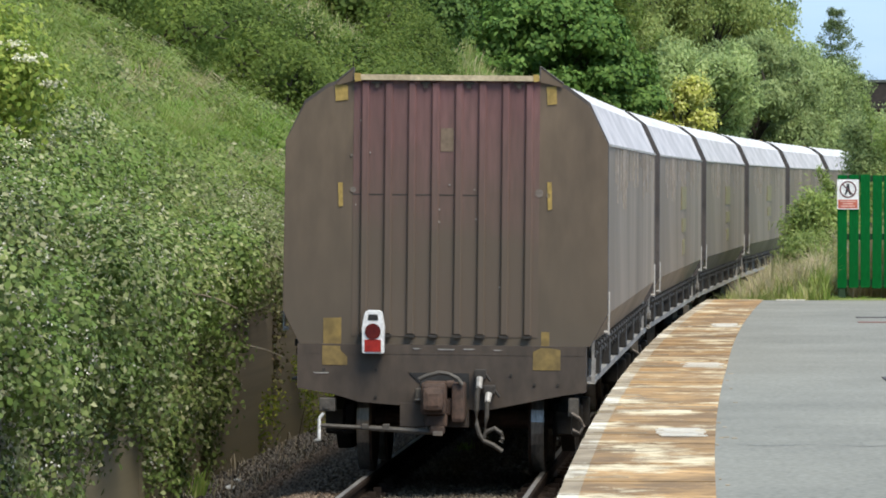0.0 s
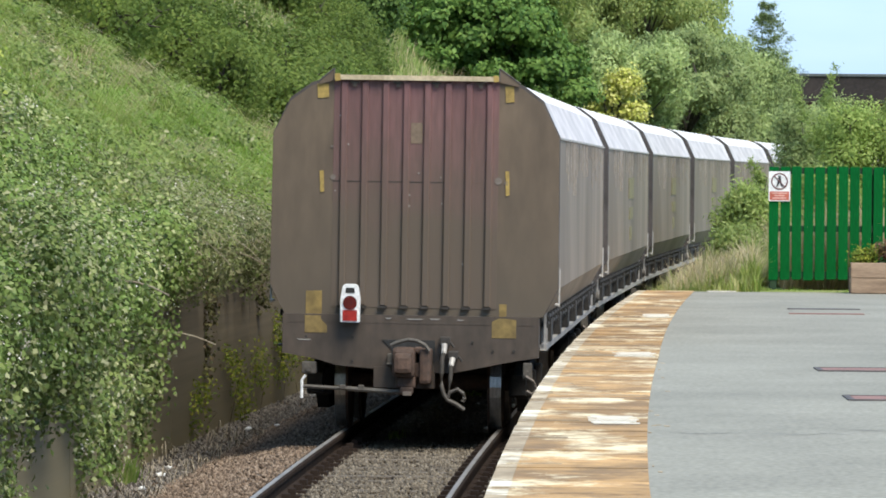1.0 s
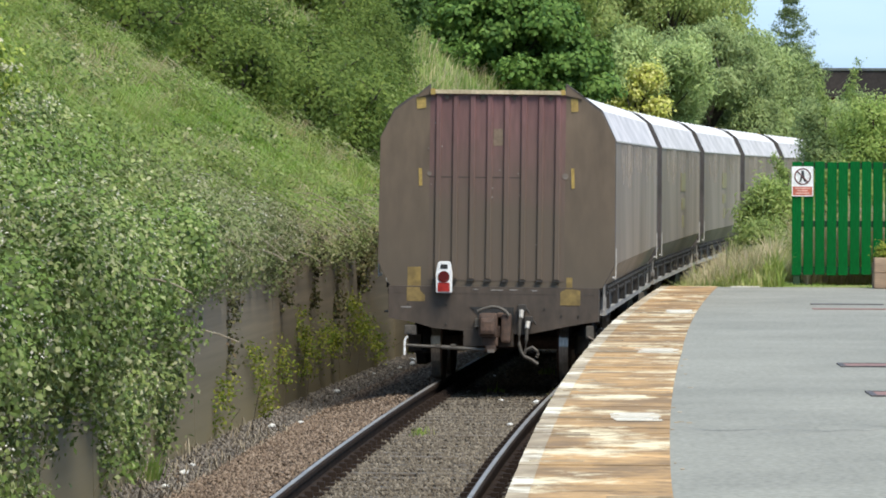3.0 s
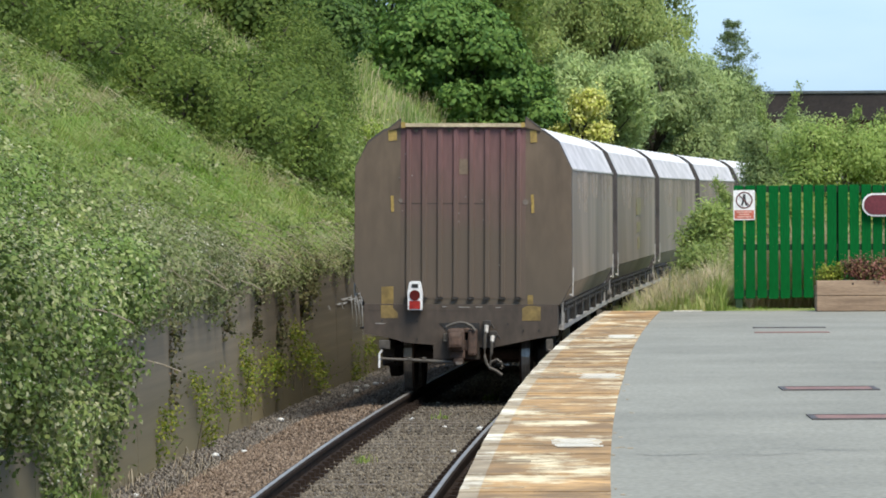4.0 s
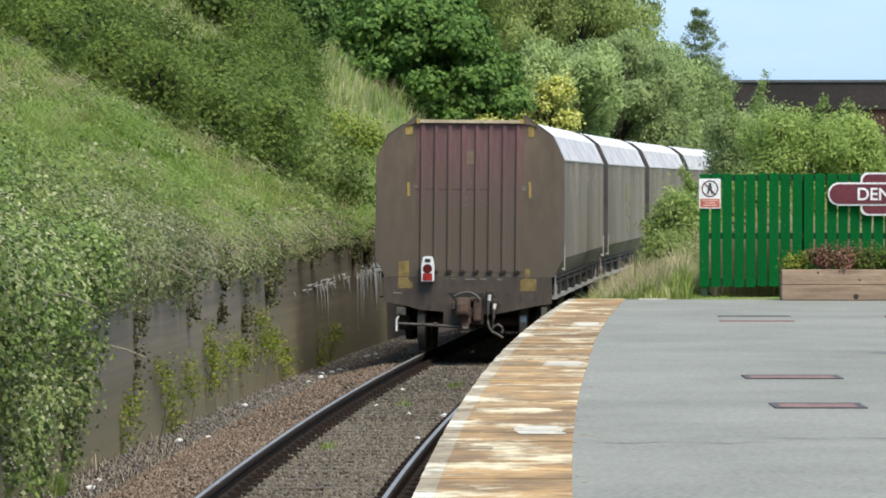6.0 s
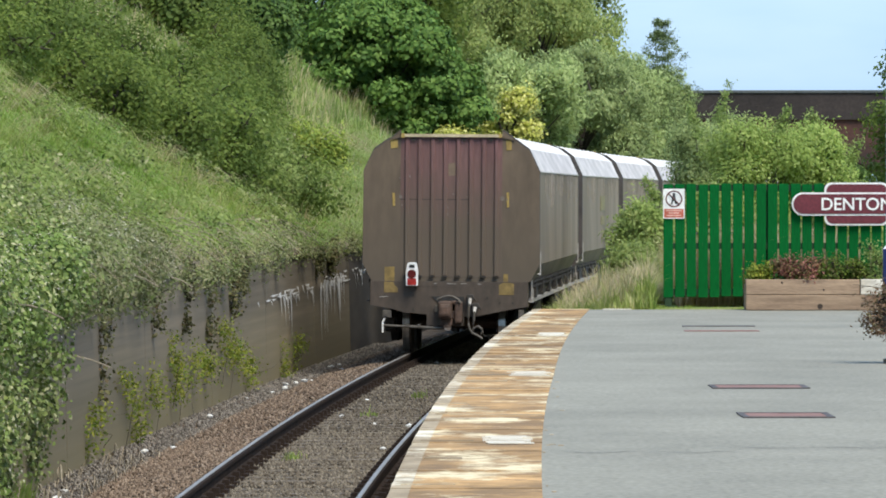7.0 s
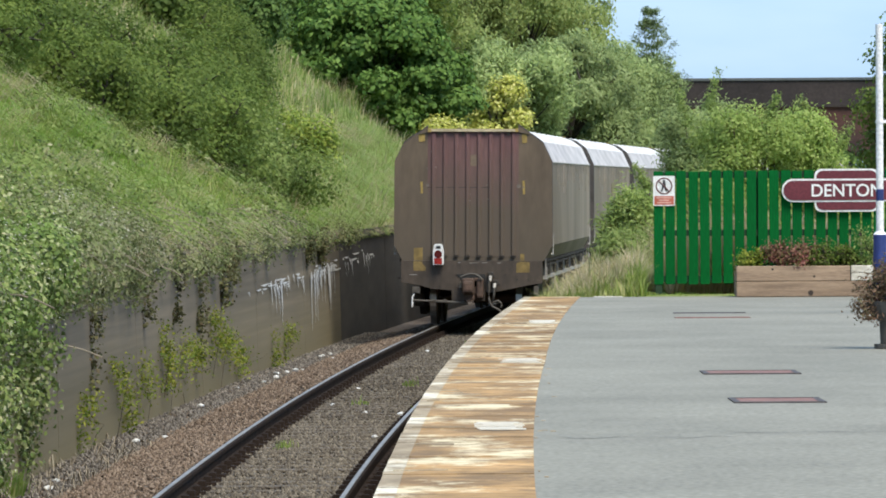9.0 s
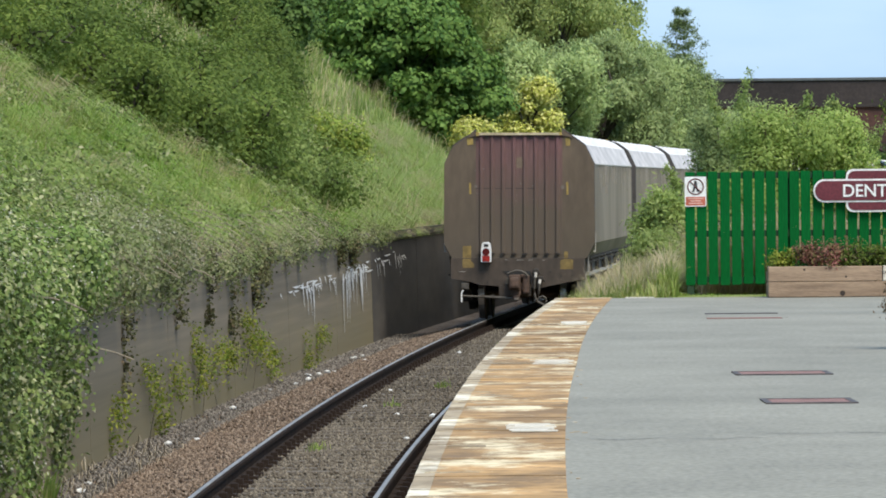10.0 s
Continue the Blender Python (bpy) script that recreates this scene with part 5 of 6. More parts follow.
    # tall grass beyond the platform end
    vz = lambda o: -0.02 if o > 2.9 else -0.02 - (2.9 - o) * 0.35
    scatter("verge_grass", "tall dry seeding grass beyond the platform end", 24000, 78.5, 98, 1.9, 4.2, lambda y, o: along(y, o, 0).x < (3.2 if y < 81 else 3.6), 0.75, 0.010, 0.3, (0.3, -0.2, 0), M["straw"], 0.0, vz)
    scatter("verge_grass", "green grass mixed into the tall dry grass", 52000, 77.3, 97, 1.6, 4.4, lambda y, o: along(y, o, 0).x < (3.3 if y < 81 else 3.7), 0.55, 0.013, 0.45, (0.3, -0.3, 0), M["verge"], 0.0, vz)
    scatter("verge_grass", "short green grass at the foot of the fence", 14000, 77.25, 80.5, 2.6, 8.5, lambda y, o: True, 0.1, 0.009, 0.3, (0.3, -0.3, 0), M["grass"], 0.0, vz)
    scatter("verge_grass", "pale tall grass behind the fence", 26000, 80.0, 81.4, 3.0, 9.0, lambda y, o: along(y, o, 0).x > 3.75, 1.3, 0.013, 0.1, (0.2, 0.6, 0), M["straw"], 0.0, vz)


def build_tufts():
    rng = np.random.default_rng(31)
    for y, off, h in ((59.6, 0.98, 0.42), (61.0, 1.0, 0.3), (72.5, 0.2, 0.2), (66.5, -0.1, 0.16), (55.5, -0.35, 0.15), (88.5, 0.9, 0.3), (90.0, 0.2, 0.22), (47.5, -2.2, 0.35)):
        p = np.array([along(y + rng.normal() * 0.16, off + rng.normal() * 0.05, -1.09) for k in range(50)])
        tagged(link_mesh("grass_tuft", blade_mesh("grass_tuft", blades(rng, p, h, 0.012, 0.5, (0.3, -0.4, 0))), M["grass"]), "small tuft of grass growing in the ballast", "grass", "tufts in the ballast", "stuff")


def build_stems():
    """Dead stems lying along the foot of the wall, and long canes of the bramble."""
    rng = np.random.default_rng(41)
    p = np.array([along(y, o, CESS + 0.07) for y, o in zip(rng.uniform(44, 60, 260), rng.uniform(-2.7, -2.0, 260))])
    tagged(link_mesh("dead_stems", blade_mesh("dead_stems", blades(rng, p, 0.28, 0.011, 1.2, (0.5, -0.2, 0), 0.6)), M["dead"]), "dead pale stems lying at the foot of the wall", "dead stems", kind="stuff")
    for y, z, ln in ((53.2, 0.05, 0.75), (66.0, 0.62, 0.5), (50.0, 0.6, 0.6), (61.5, 0.7, 0.5)):
        bm = bmesh.new()
        pts = [along(y + 0.3 * u, -2.75 + ln * u, z + 0.12 * u - 0.25 * u * u) for u in (0, 0.25, 0.5, 0.75, 1.0)]
        for q, r in zip(pts, pts[1:]):
            tube(bm, q, r, 0.009, 0.008, 5)
        tagged(part("bramble_cane", bm, M["dead"]), "pale arching cane reaching out from the brambles", "bramble cane", "canes over the wall")


def build_lip_stems():
    """Long bleached stems arching over the lip of the wall, each its own bent pipe."""
    rng = random.Random(53)
    bm = bmesh.new()
    for k in range(90):
        y = rng.uniform(56, 92)
        o, ln = -3.0 - rng.uniform(0, 0.5), rng.uniform(0.35, 0.9)
        a = rng.uniform(-0.9, 0.9)
        z = bank_z(o) + 0.15
        pipe(bm, [along(y + a * u, o + ln * u, z + 0.35 * u - 0.75 * u * u * ln) for u in (0, 0.3, 0.6, 0.85, 1.0)], 0.0045, 4)
    tagged(part("dry_stems", bm, M["dead"]), "bleached stems arching over the wall top", "dead stems", kind="stuff")


def build_litter():
    rng = random.Random(17)
    for k in range(26):
        y = rng.uniform(46, 92)
        off = rng.choice([rng.uniform(-2.4, -1.8), rng.uniform(-0.6, 0.6), rng.uniform(-2.5, -2.0)])
        z = CESS + 0.09 if off < -1.7 else -1.075
        bm = bmesh.new()
        bmesh.ops.create_icosphere(bm, subdivisions=1, radius=rng.uniform(0.03, 0.065))
        for v in bm.verts:
            v.co = v.co * rng.uniform(0.7, 1.2)
            v.co.z *= 0.55
        o = part("pale_stone", bm, M["lime"])
        o.matrix_basis = Matrix.Translation(along(y, off, z)) @ pose(0, 0, 0, 0, 0, rng.uniform(0, 360))
        tagged(o, "pale stone lying loose on the ballast", "stone", "loose stones by the track")


def build_plants():
    R = random.Random(5)
    # bramble hedge tumbling over the wall in the foreground
    for i, y in enumerate([36.5, 39.0, 41.5, 44.0, 46.3, 48.5, 50.7, 52.9, 55.2, 58.0, 61.0, 64.0]):
        p = along(y, -3.0, 0.0)
        L = []
        low = -1.15 if y < 43 or 46.8 < y < 54 else -0.35 if y < 54 else 0.62
        for k in range(15):
            off, yy = -2.62 - R.uniform(0, 0.25), R.uniform(-1.4, 1.4)
            z = R.uniform(low, 0.95)
            off -= 0.14 * max(0.0, min(1.0, (0.1 - z) / 0.8))
            if y < 47 and z > 0.1:
                off += 0.22
            q = along(y + yy, off, z) - p
            L.append((q.x, q.y, q.z, 0.26, 0.5, 0.4))
        for k in range(15 if y < 57 else 8):
            off, yy = -2.9 - R.uniform(0, 2.4 if y < 57 else 1.0), R.uniform(-1.4, 1.4)
            q = along(y + yy, off, bank_z(off) + R.uniform(0.0, 0.3)) - p
            L.append((q.x, q.y, q.z, 0.5, 0.6, 0.34))
        n = 26000 if y < 57 else 9000
        foliage("bramble_bush", "dense flowering bramble tumbling over the retaining wall", "bramble", p, L, n, (0.058, 0.044) if y < 57 else (0.06, 0.03), M["bramble"] if y < 57 else M["vine"], 100 + i, stem=0.3, trunks=((-0.4, 0, 0.02),), limbs=False, clump=0.085, per=16, extra=(M["blossom"], n // 8, (0.026, 0.023), 0.05, "blossom"), group="brambles on the wall")
    # elder at the left with flat creamy flower heads
    lump = lumps_in(R, 20, 0.62, 1.4, 0.2, 1.8, 0.26, 0.42)
    elder = foliage("elder_bush", "yellow-green elder with flat creamy flower heads", "elder", on_bank(48.0, -4.42) - Vector((0, 0, 0.25)), lump, 17000, (0.075, 0.042), M["elder_green"], 130, limbs=False, stem=0.5, clump=0.1)
    rng = np.random.default_rng(77)
    for k in range(26):
        l = lump[k % 18]
        d = Vector((R.uniform(0.1, 1.0), R.uniform(-1, 0.1), R.uniform(-0.2, 1))).normalized()
        c = np.array([l[0] + d.x * l[3], l[1] + d.y * l[4], l[2] + d.z * l[5]])
        p = rng.normal(size=(60, 3)) * np.array([0.062, 0.062, 0.018]) + c
        link_mesh("flower_head", poly_mesh("flower_head", leaf_quads(rng, p, unit(rng.normal(size=(60, 3)) * 0.3 + np.array([0.2, -0.4, 0.9])), 0.035, 0.035), 4), M["cream"], elder, "flat creamy flower head")["kind"] = "stuff"
    # shrubs on the upper bank
    k = 0
    for y in [72 + 3.1 * i for i in range(15)]:
        for row in range(3):
            off = -(2.9 + (96 - y) * 0.24) - 1.1 - row * 2.0
            if off > -3.4:
                off = -3.6 - row * 1.7
            if off < -13 or y > 97:
                continue
            s = 0.75 + 0.25 * row
            b = on_bank(y + R.uniform(-0.8, 0.8), off)
            foliage("hawthorn_shrub", "olive-green shrub growing on the cutting side", "shrub", b, [(x, y2, z, r, r, r * R.uniform(0.9, 1.7)) for x, y2, z, r, _, _ in lumps_in(R, 11, 1.15 * s, 1.5 * s, 0.1, R.uniform(0.7, 1.25) * s, 0.28, 0.62)], 6400, (0.09, 0.058), M["shrub"], 200 + k, group="shrubs on the bank")
            k += 1
    for i, (y, off, s, z1) in enumerate(((88.0, -4.7, 0.8, 1.0), (91.5, -4.1, 0.9, 1.3), (94.5, -4.0, 0.8, 1.3), (97.0, -3.95, 0.6, 1.1), (85.0, -5.3, 0.8, 0.9), (101.0, -5.0, 0.9, 1.1), (105.0, -5.7, 1.0, 1.2), (111.0, -6.0, 1.0, 1.2), (117.0, -6.8, 1.1, 1.3), (123.0, -7.6, 1.2, 1.3), (129.0, -8.6, 1.2, 1.3))):
        foliage("hawthorn_shrub", "olive-green shrub growing on the cutting side", "shrub", on_bank(y, off), [(x, y2, z, r, r, r * R.uniform(0.9, 1.5)) for x, y2, z, r, _, _ in lumps_in(R, 10, 0.75 * s, 1.3 * s, 0.05, z1, 0.25, 0.45)], 6400, (0.085, 0.05), M["sallow"] if i == 2 else M["shrub"], 280 + i, group="shrubs on the bank")
    foliage("elder_bush", "small elder with creamy flower heads on the slope", "elder", on_bank(112.0, -4.5), lumps_in(R, 9, 0.45, 0.5, 0.1, 0.9, 0.2, 0.34), 5000, (0.09, 0.05), M["elder_green"], 131, limbs=False, extra=(M["cream"], 260, (0.05, 0.05), 0.05, "flower_heads"))
    # trees on the bank top
    def tree(name, label, cat, x, y, z, sx, z0, z1, n, leaf, mm, seed, nl=16, r0=0.5, r1=0.9, **kw):
        foliage(name, label, cat, (x, y, z), lumps_in(random.Random(seed), nl, sx, sx, z0, z1, r0, r1), n, leaf, mm, seed, **kw)
    pads = []
    for k in range(120):
        u, ang = R.random() ** 0.9, R.uniform(0, 6.28)
        rad = 2.75 * math.sqrt(max(0.05, 1.0 - max(0.0, u - 0.2) ** 2 * 1.45)) * R.uniform(0.4, 1.0)
        r = R.uniform(0.42, 0.72)
        pads.append((math.cos(ang) * rad, math.sin(ang) * rad, 0.2 + 4.0 * u - 0.12 * rad, r, r, 0.24))
    pads += [(R.uniform(-1.2, 1.2), R.uniform(-0.6, 1.2), R.uniform(0.6, 3.2), 0.8, 0.8, 0.7) for k in range(10)]
    foliage("sycamore_tree", "dense dark green broadleaf tree with layered boughs", "tree", (-1.2, 150, 2.6), pads, 92000, (0.165, 0.115), M["darktree"], 300, clump=0.11, per=18)
    tree("sycamore_tree", "dense broadleaf tree on the bank, leaves darkened for shade", "tree", -4.9, 168, 4.0, 2.2, 0.5, 3.6, 26000, (0.15, 0.10), M["deeptree"], 301, 30, 0.45, 0.75, clump=0.15)
    for i, (y, off, sx, z1, n) in enumerate(((134.0, -8.9, 1.2, 1.9, 22000), (126.0, -9.6, 1.4, 1.9, 18000))):
        q = on_bank(y, off)
        tree("sycamore_tree", "dark green broadleaf tree low on the bank", "tree", q[0], q[1], q[2], sx, 0.0, z1, n, (0.14, 0.10), M["deeptree"] if i != 1 else M["shrub"], 350 + i, 18, 0.5, 0.75, clump=0.16)
    tree("elder_tree", "yellow flowering elder bush beside the line", "elder", 2.40, 153, 1.5, 0.8, 0.6, 2.85, 11000, (0.13, 0.075), M["elder"], 302, 24, 0.2, 0.42, clump=0.09)
    tree("elder_tree", "yellow flowering elder bush beside the line", "elder", 0.85, 147, 1.6, 0.55, 0.8, 1.5, 4000, (0.13, 0.075), M["elder"], 303, 10, 0.18, 0.34, clump=0.08)
    for i, (x, y, sx, z1) in enumerate(((3.3, 172, 2.0, 4.0), (5.4, 184, 2.2, 4.2), (7.5, 196, 1.9, 3.8), (10.5, 224, 1.4, 2.1), (7.9, 212, 1.8, 3.0), (9.6, 220, 1.5, 4.4), (8.7, 217, 1.6, 4.6), (2.6, 178, 1.6, 3.4), (4.5, 186, 2.0, 4.3), (6.7, 200, 2.0, 4.5))):
        tree("willow_bush", "rounded grey-green willow with upright shoots", "willow", x, y, 1.8, sx, 0.5, z1, 32000, (0.2, 0.06), M["willow"], 310 + i, 36, 0.42, 0.8, hang=-0.7, clump=0.13)
    tree("birch_tree", "tall birch with drooping fine foliage", "birch", 4.1, 212, 4.0, 3.9, 1.0, 9.0, 64000, (0.17, 0.09), M["birch"], 320, 70, 0.7, 1.15, hang=1.2)
    tree("birch_tree", "tall birch with drooping fine foliage", "birch", 0.8, 205, 4.0, 2.3, 0.6, 4.6, 22000, (0.17, 0.09), M["birch"], 321, 20, 0.8, 1.2, hang=1.0)
    tree("birch_tree", "tall birch with drooping fine foliage", "birch", 3.6, 216, 3.0, 2.8, 0.5, 5.0, 30000, (0.17, 0.09), M["birch"], 323, 34, 0.8, 1.2, hang=1.0)
    tree("birch_tree", "tall birch with drooping fine foliage", "birch", 4.4, 207, 4.5, 2.8, 0.6, 4.6, 36000, (0.17, 0.09), M["birch"], 324, 40, 0.6, 1.0, hang=1.1)
    twigs = []
    for k in range(15):
        z, far = 1.2 + 0.33 * k + R.uniform(-0.1, 0.1), 2.1 - 0.125 * k
        for m in range(4):
            ang = k * 2.4 + m * 1.57 + R.uniform(-0.4, 0.4)
            reach = far * R.uniform(0.5, 1.2)
            for u in (0.25, 0.45, 0.65, 0.85, 1.0):
                twigs.append((math.cos(ang) * reach * u, math.sin(ang) * reach * u, z + 0.42 * u * u * reach, 0.13, 0.13, 0.06))
    twigs += [(R.uniform(-0.06, 0.06), R.uniform(-0.06, 0.06), 0.8 + 0.22 * k, 0.15 - 0.004 * k, 0.15 - 0.004 * k, 0.12) for k in range(25)]
    foliage("young_larch", "slender young tree with open spiky branches", "tree", (9.0, 205, 2.1), twigs, 9500, (0.12, 0.038), M["larch"], 322, clump=0.07, per=8, trunks=((0.0, 0.0, 0.04),), limbs=False)
    for i, (x, y, z, sx, z1) in enumerate(((-3.2, 168, 5.2, 2.6, 3.4), (-0.4, 176, 5.2, 2.4, 3.6), (-6.3, 150, 5.5, 2.4, 3.2), (-9.0, 140, 5.3, 2.4, 3.4), (-11.5, 128, 5.3, 2.4, 3.2), (-13.0, 118, 5.4, 2.4, 3.2), (-5.0, 185, 5.0, 3.0, 5.5), (-9.5, 170, 5.0, 3.0, 5.5), (-13.5, 160, 5.0, 3.0, 5.5), (-1.8, 192, 5.0, 2.6, 5.2))):
        tree("oak_tree", "dark leafy tree on the top of the bank", "tree", x, y, z, sx, 0.3, z1, 8500, (0.2, 0.13), M["shrub"] if i in (1, 4, 5) else M["deeptree"] if i > 5 else M["darktree"], 330 + i, 20, 0.7, 1.1)
    # right of the line, behind the fence
    for i, (x, y, sx, z1, n, nl) in enumerate(((5.8, 95, 0.85, 2.5, 34000, 32), (6.55, 96, 0.9, 2.55, 32000, 30), (7.6, 97, 0.8, 1.55, 18000, 20), (8.7, 98, 0.8, 0.95, 10000, 12), (5.1, 94, 0.55, 1.5, 16000, 16))):
        tree("sallow_bush", "bright green sallow bush behind the fence", "sallow", x, y, 0.0, sx, 0.3, z1, n, (0.075, 0.038), M["sallow_bright"], 340 + i, nl, 0.26, 0.46, clump=0.09, per=10, hang=-0.5)
    for i, (x, y, z, sx, z1, n, nl, mm) in enumerate(((5.1, 100, -0.1, 0.4, 2.7, 26000, 20, "willow"), (5.6, 102, -0.1, 0.4, 3.0, 18000, 16, "willow"), (4.3, 95, -0.2, 0.5, 1.65, 22000, 18, "willow"), (3.85, 91, -0.2, 0.5, 1.5, 22000, 16, "sallow"), (3.45, 88, -0.25, 0.42, 1.0, 13000, 12, "sallow"))):
        tree("willow_bush", "grey-green willow scrub leaning towards the line", "willow", x, y, z, sx, 0.15, z1, n, (0.1, 0.03), M[mm], 350 + i, nl if z1 > 1.5 else nl * 2, 0.28 if z1 > 1.5 else 0.16, 0.46 if z1 > 1.5 else 0.32, clump=0.1, hang=-0.5)
    # loose shoots standing out of the scrub
    for i, (x, y, z, ln) in enumerate(((5.0, 99, 2.7, 0.6), (5.5, 101, 3.0, 0.65), (5.45, 96, 2.5, 0.5), (6.2, 95, 2.7, 0.45), (7.0, 96, 2.6, 0.45), (7.6, 97, 2.2, 0.4), (3.9, 91, 1.5, 0.4))):
        L = [(0.03 * k * (1 if i % 2 else -1), 0.0, ln * k / 6, 0.1 - 0.012 * k, 0.1 - 0.012 * k, 0.08) for k in range(7)]
        foliage("willow_shoot", "upright leafy shoot standing above the scrub", "shoot", (x, y, z), L, 420, (0.08, 0.026), M["sallow"], 460 + i, trunks=((0, 0, 0.008),), limbs=False, clump=0.04, per=6, hang=-0.6, group="shoots above the scrub")
    tree("roadside_tree", "dark leafy tree beyond the bridge arch", "tree", 18.8, 252, -1.5, 2.6, 0.6, 5.2, 11000, (0.22, 0.15), M["deeptree"], 348, 20, 0.8, 1.2)
    tree("roadside_tree", "low green treetop behind the bridge parapet", "tree", 20.4, 262, -1.5, 1.0, 1.5, 7.8, 9000, (0.2, 0.13), M["sallow"], 349, 12, 0.5, 0.8)
    tree("roadside_tree", "dark leafy tree beyond the fence", "tree", 13.35, 140, 0.0, 1.6, 1.2, 5.6, 16000, (0.14, 0.10), M["shrub"], 344, 22, 0.6, 0.9)
    # weeds on the wall face
    for i, (y, z) in enumerate(((58.5, -0.9), (62, -0.55), (63.2, -0.95), (65.5, -0.75), (68, -0.35), (68.6, -0.8), (71.0, -0.6), (72.6, -0.75), (75.0, -0.35), (76.2, -0.6), (77.5, -0.8), (79.3, -0.95), (85.5, -1.0), (88, -0.9))):
        b = along(y, -2.64, z - 0.3)
        foliage("wall_weed", "yellow-green weed rooted in the retaining wall", "weed", b, limbs=False, trunks=((0, 0, 0.004),), lumps=lumps_in(R, 9, 0.05, 0.75, 0.05, 0.5, 0.06, 0.12), n=420, leaf=(0.05, 0.026), material=M["fern"], seed=360 + i, clump=0.07, per=8, group="weeds on the wall")
    # dry vines matted over the lip of the wall
    for i, (y, drop) in enumerate(((57.0, 0.55), (60.5, 0.5), (64.0, 0.5), (67.5, 0.38), (71.0, 0.32), (74.5, 0.42), (77.6, 0.5), (81.5, 0.3), (85.5, 0.22), (90.0, 0.2), (95.5, 0.25), (100.5, 0.2))):
        b = along(y, -2.72, 0.78)
        L = []
        for k in range(14):
            yy = R.uniform(-1.9, 1.9)
            q = along(y + yy, -2.70 - R.uniform(-0.06, 0.3), 0.78 - R.uniform(-0.12, drop)) - b
            L.append((q.x, q.y, q.z, 0.13, 0.3, 0.13))
        foliage("dry_vine", "matted dry vine hanging over the wall top", "vine", b, L, 3200, (0.055, 0.03), M["vine"], 430 + i, trunks=((-0.2, 0, 0.01),), limbs=False, clump=0.08, per=9, group="vines over the wall")
    # dark ivy hanging from the wall top
    for i, (y, ln, n) in enumerate(((59.5, 1.3, 500), (66, 0.7, 350), (70.2, 0.8, 420), (73.6, 1.2, 600), (77.3, 0.7, 700), (78.4, 0.5, 500), (92.5, 0.4, 900), (95, 0.35, 800))):
        b = along(y, -2.72, 0.72)
        foliage("ivy_strand", "dark ivy hanging down the retaining wall", "ivy", b, [(0.06, R.uniform(-0.3, 0.3), -ln * k / 5, 0.07, 0.2 - 0.025 * k, 0.13) for k in range(6)], n, (0.055, 0.045), M["ivy"], 380 + i, trunks=((0.03, 0, 0.008),), limbs=False, clump=0.05, per=8, group="ivy on the wall")


# ---------------- bridge ----------------
def build_bridge():
    B = new("road_bridge")
    tagged(B, "dark brick road bridge with a plain parapet over the line", "bridge")
    B.matrix_basis = pose(15.6, 232, 0, 0, 0, -4)
    bm = bmesh.new()
    # spandrel wall with an arch over the track
    arch = [(-3.2 + 6.4 * (1 - math.cos(math.pi * i / 16)) / 2 + 1.4, 0.3 + 3.0 * math.sin(math.pi * i / 16)) for i in range(17)]
    out = [(-26, 4.75), (-26, -1.6), (arch[0][0], -1.6)] + arch + [(arch[-1][0], -1.6), (30, -1.6), (30, 4.75)]
    prism(bm, out, 0.0, 7.0)
    part("spandrel", bm, M["bridge_red"], B, "red-brown brick wall")
    bm = bmesh.new()
    box(bm, -26, 30, -0.12, 0.4, 4.75, 4.93)
    part("string_course", bm, M["bridge"], B)
    bm = bmesh.new()
    box(bm, -26, 30, -0.02, 0.36, 4.93, 5.88)
    part("parapet", bm, M["bridge"], B, "dark brick parapet")
    bm = bmesh.new()
    box(bm, -26, 30, -0.08, 0.42, 5.88, 6.0, 0.02)
    part("coping", bm, M["coping"], B)


# ---------------- platform furniture ----------------
def build_fence():
    F = new("picket_fence")
    tagged(F, "green painted close-boarded timber fence at the platform end", "fence")
    bm = bmesh.new()
    box(bm, -0.069, 0.069, 0.0, 0.022, 0.0, 1.63, 0.004)
    me = bpy.data.meshes.new("board")
    bm.to_mesh(me)
    bm.free()
    me.materials.append(M["green"])
    rng = random.Random(3)
    Y, x = 79.0, 3.49
    for i in range(34):
        b = new("board", me)
        b.parent = F
        b.matrix_basis = pose(x + 0.075 + 0.167 * i, Y, 0.13 + rng.uniform(-0.008, 0.008), 0, rng.uniform(-0.25, 0.25), 0)
    for z in (0.16, 0.82, 1.655):
        bm = bmesh.new()
        box(bm, x + 0.01, x + 5.6, Y + 0.024, Y + 0.07, z, z + 0.09)
        part("fence_rail", bm, M["post"], F)
    for px in (x + 0.08, x + 1.52, x + 3.1, x + 4.7):
        bm = bmesh.new()
        box(bm, px - 0.05, px + 0.05, Y + 0.072, Y + 0.17, -0.1, 1.7, 0.01)
        part("fence_post", bm, M["post"], F)
    bm = bmesh.new()
    box(bm, x + 0.03, x + 0.12, Y + 0.01, Y + 0.07, -0.1, 0.16)
    part("fence_foot", bm, M["post"], F)


def rounded(x0, x1, z0, z1, r, seg=8):
    pts = []
    for cxx, czz, a0 in ((x1 - r, z1 - r, 0), (x0 + r, z1 - r, 90), (x0 + r, z0 + r, 180), (x1 - r, z0 + r, 270)):
        for i in range(seg + 1):
            a = radians(a0 + 90 * i / seg)
            pts.append((cxx + math.cos(a) * r, czz + math.sin(a) * r))
    return pts


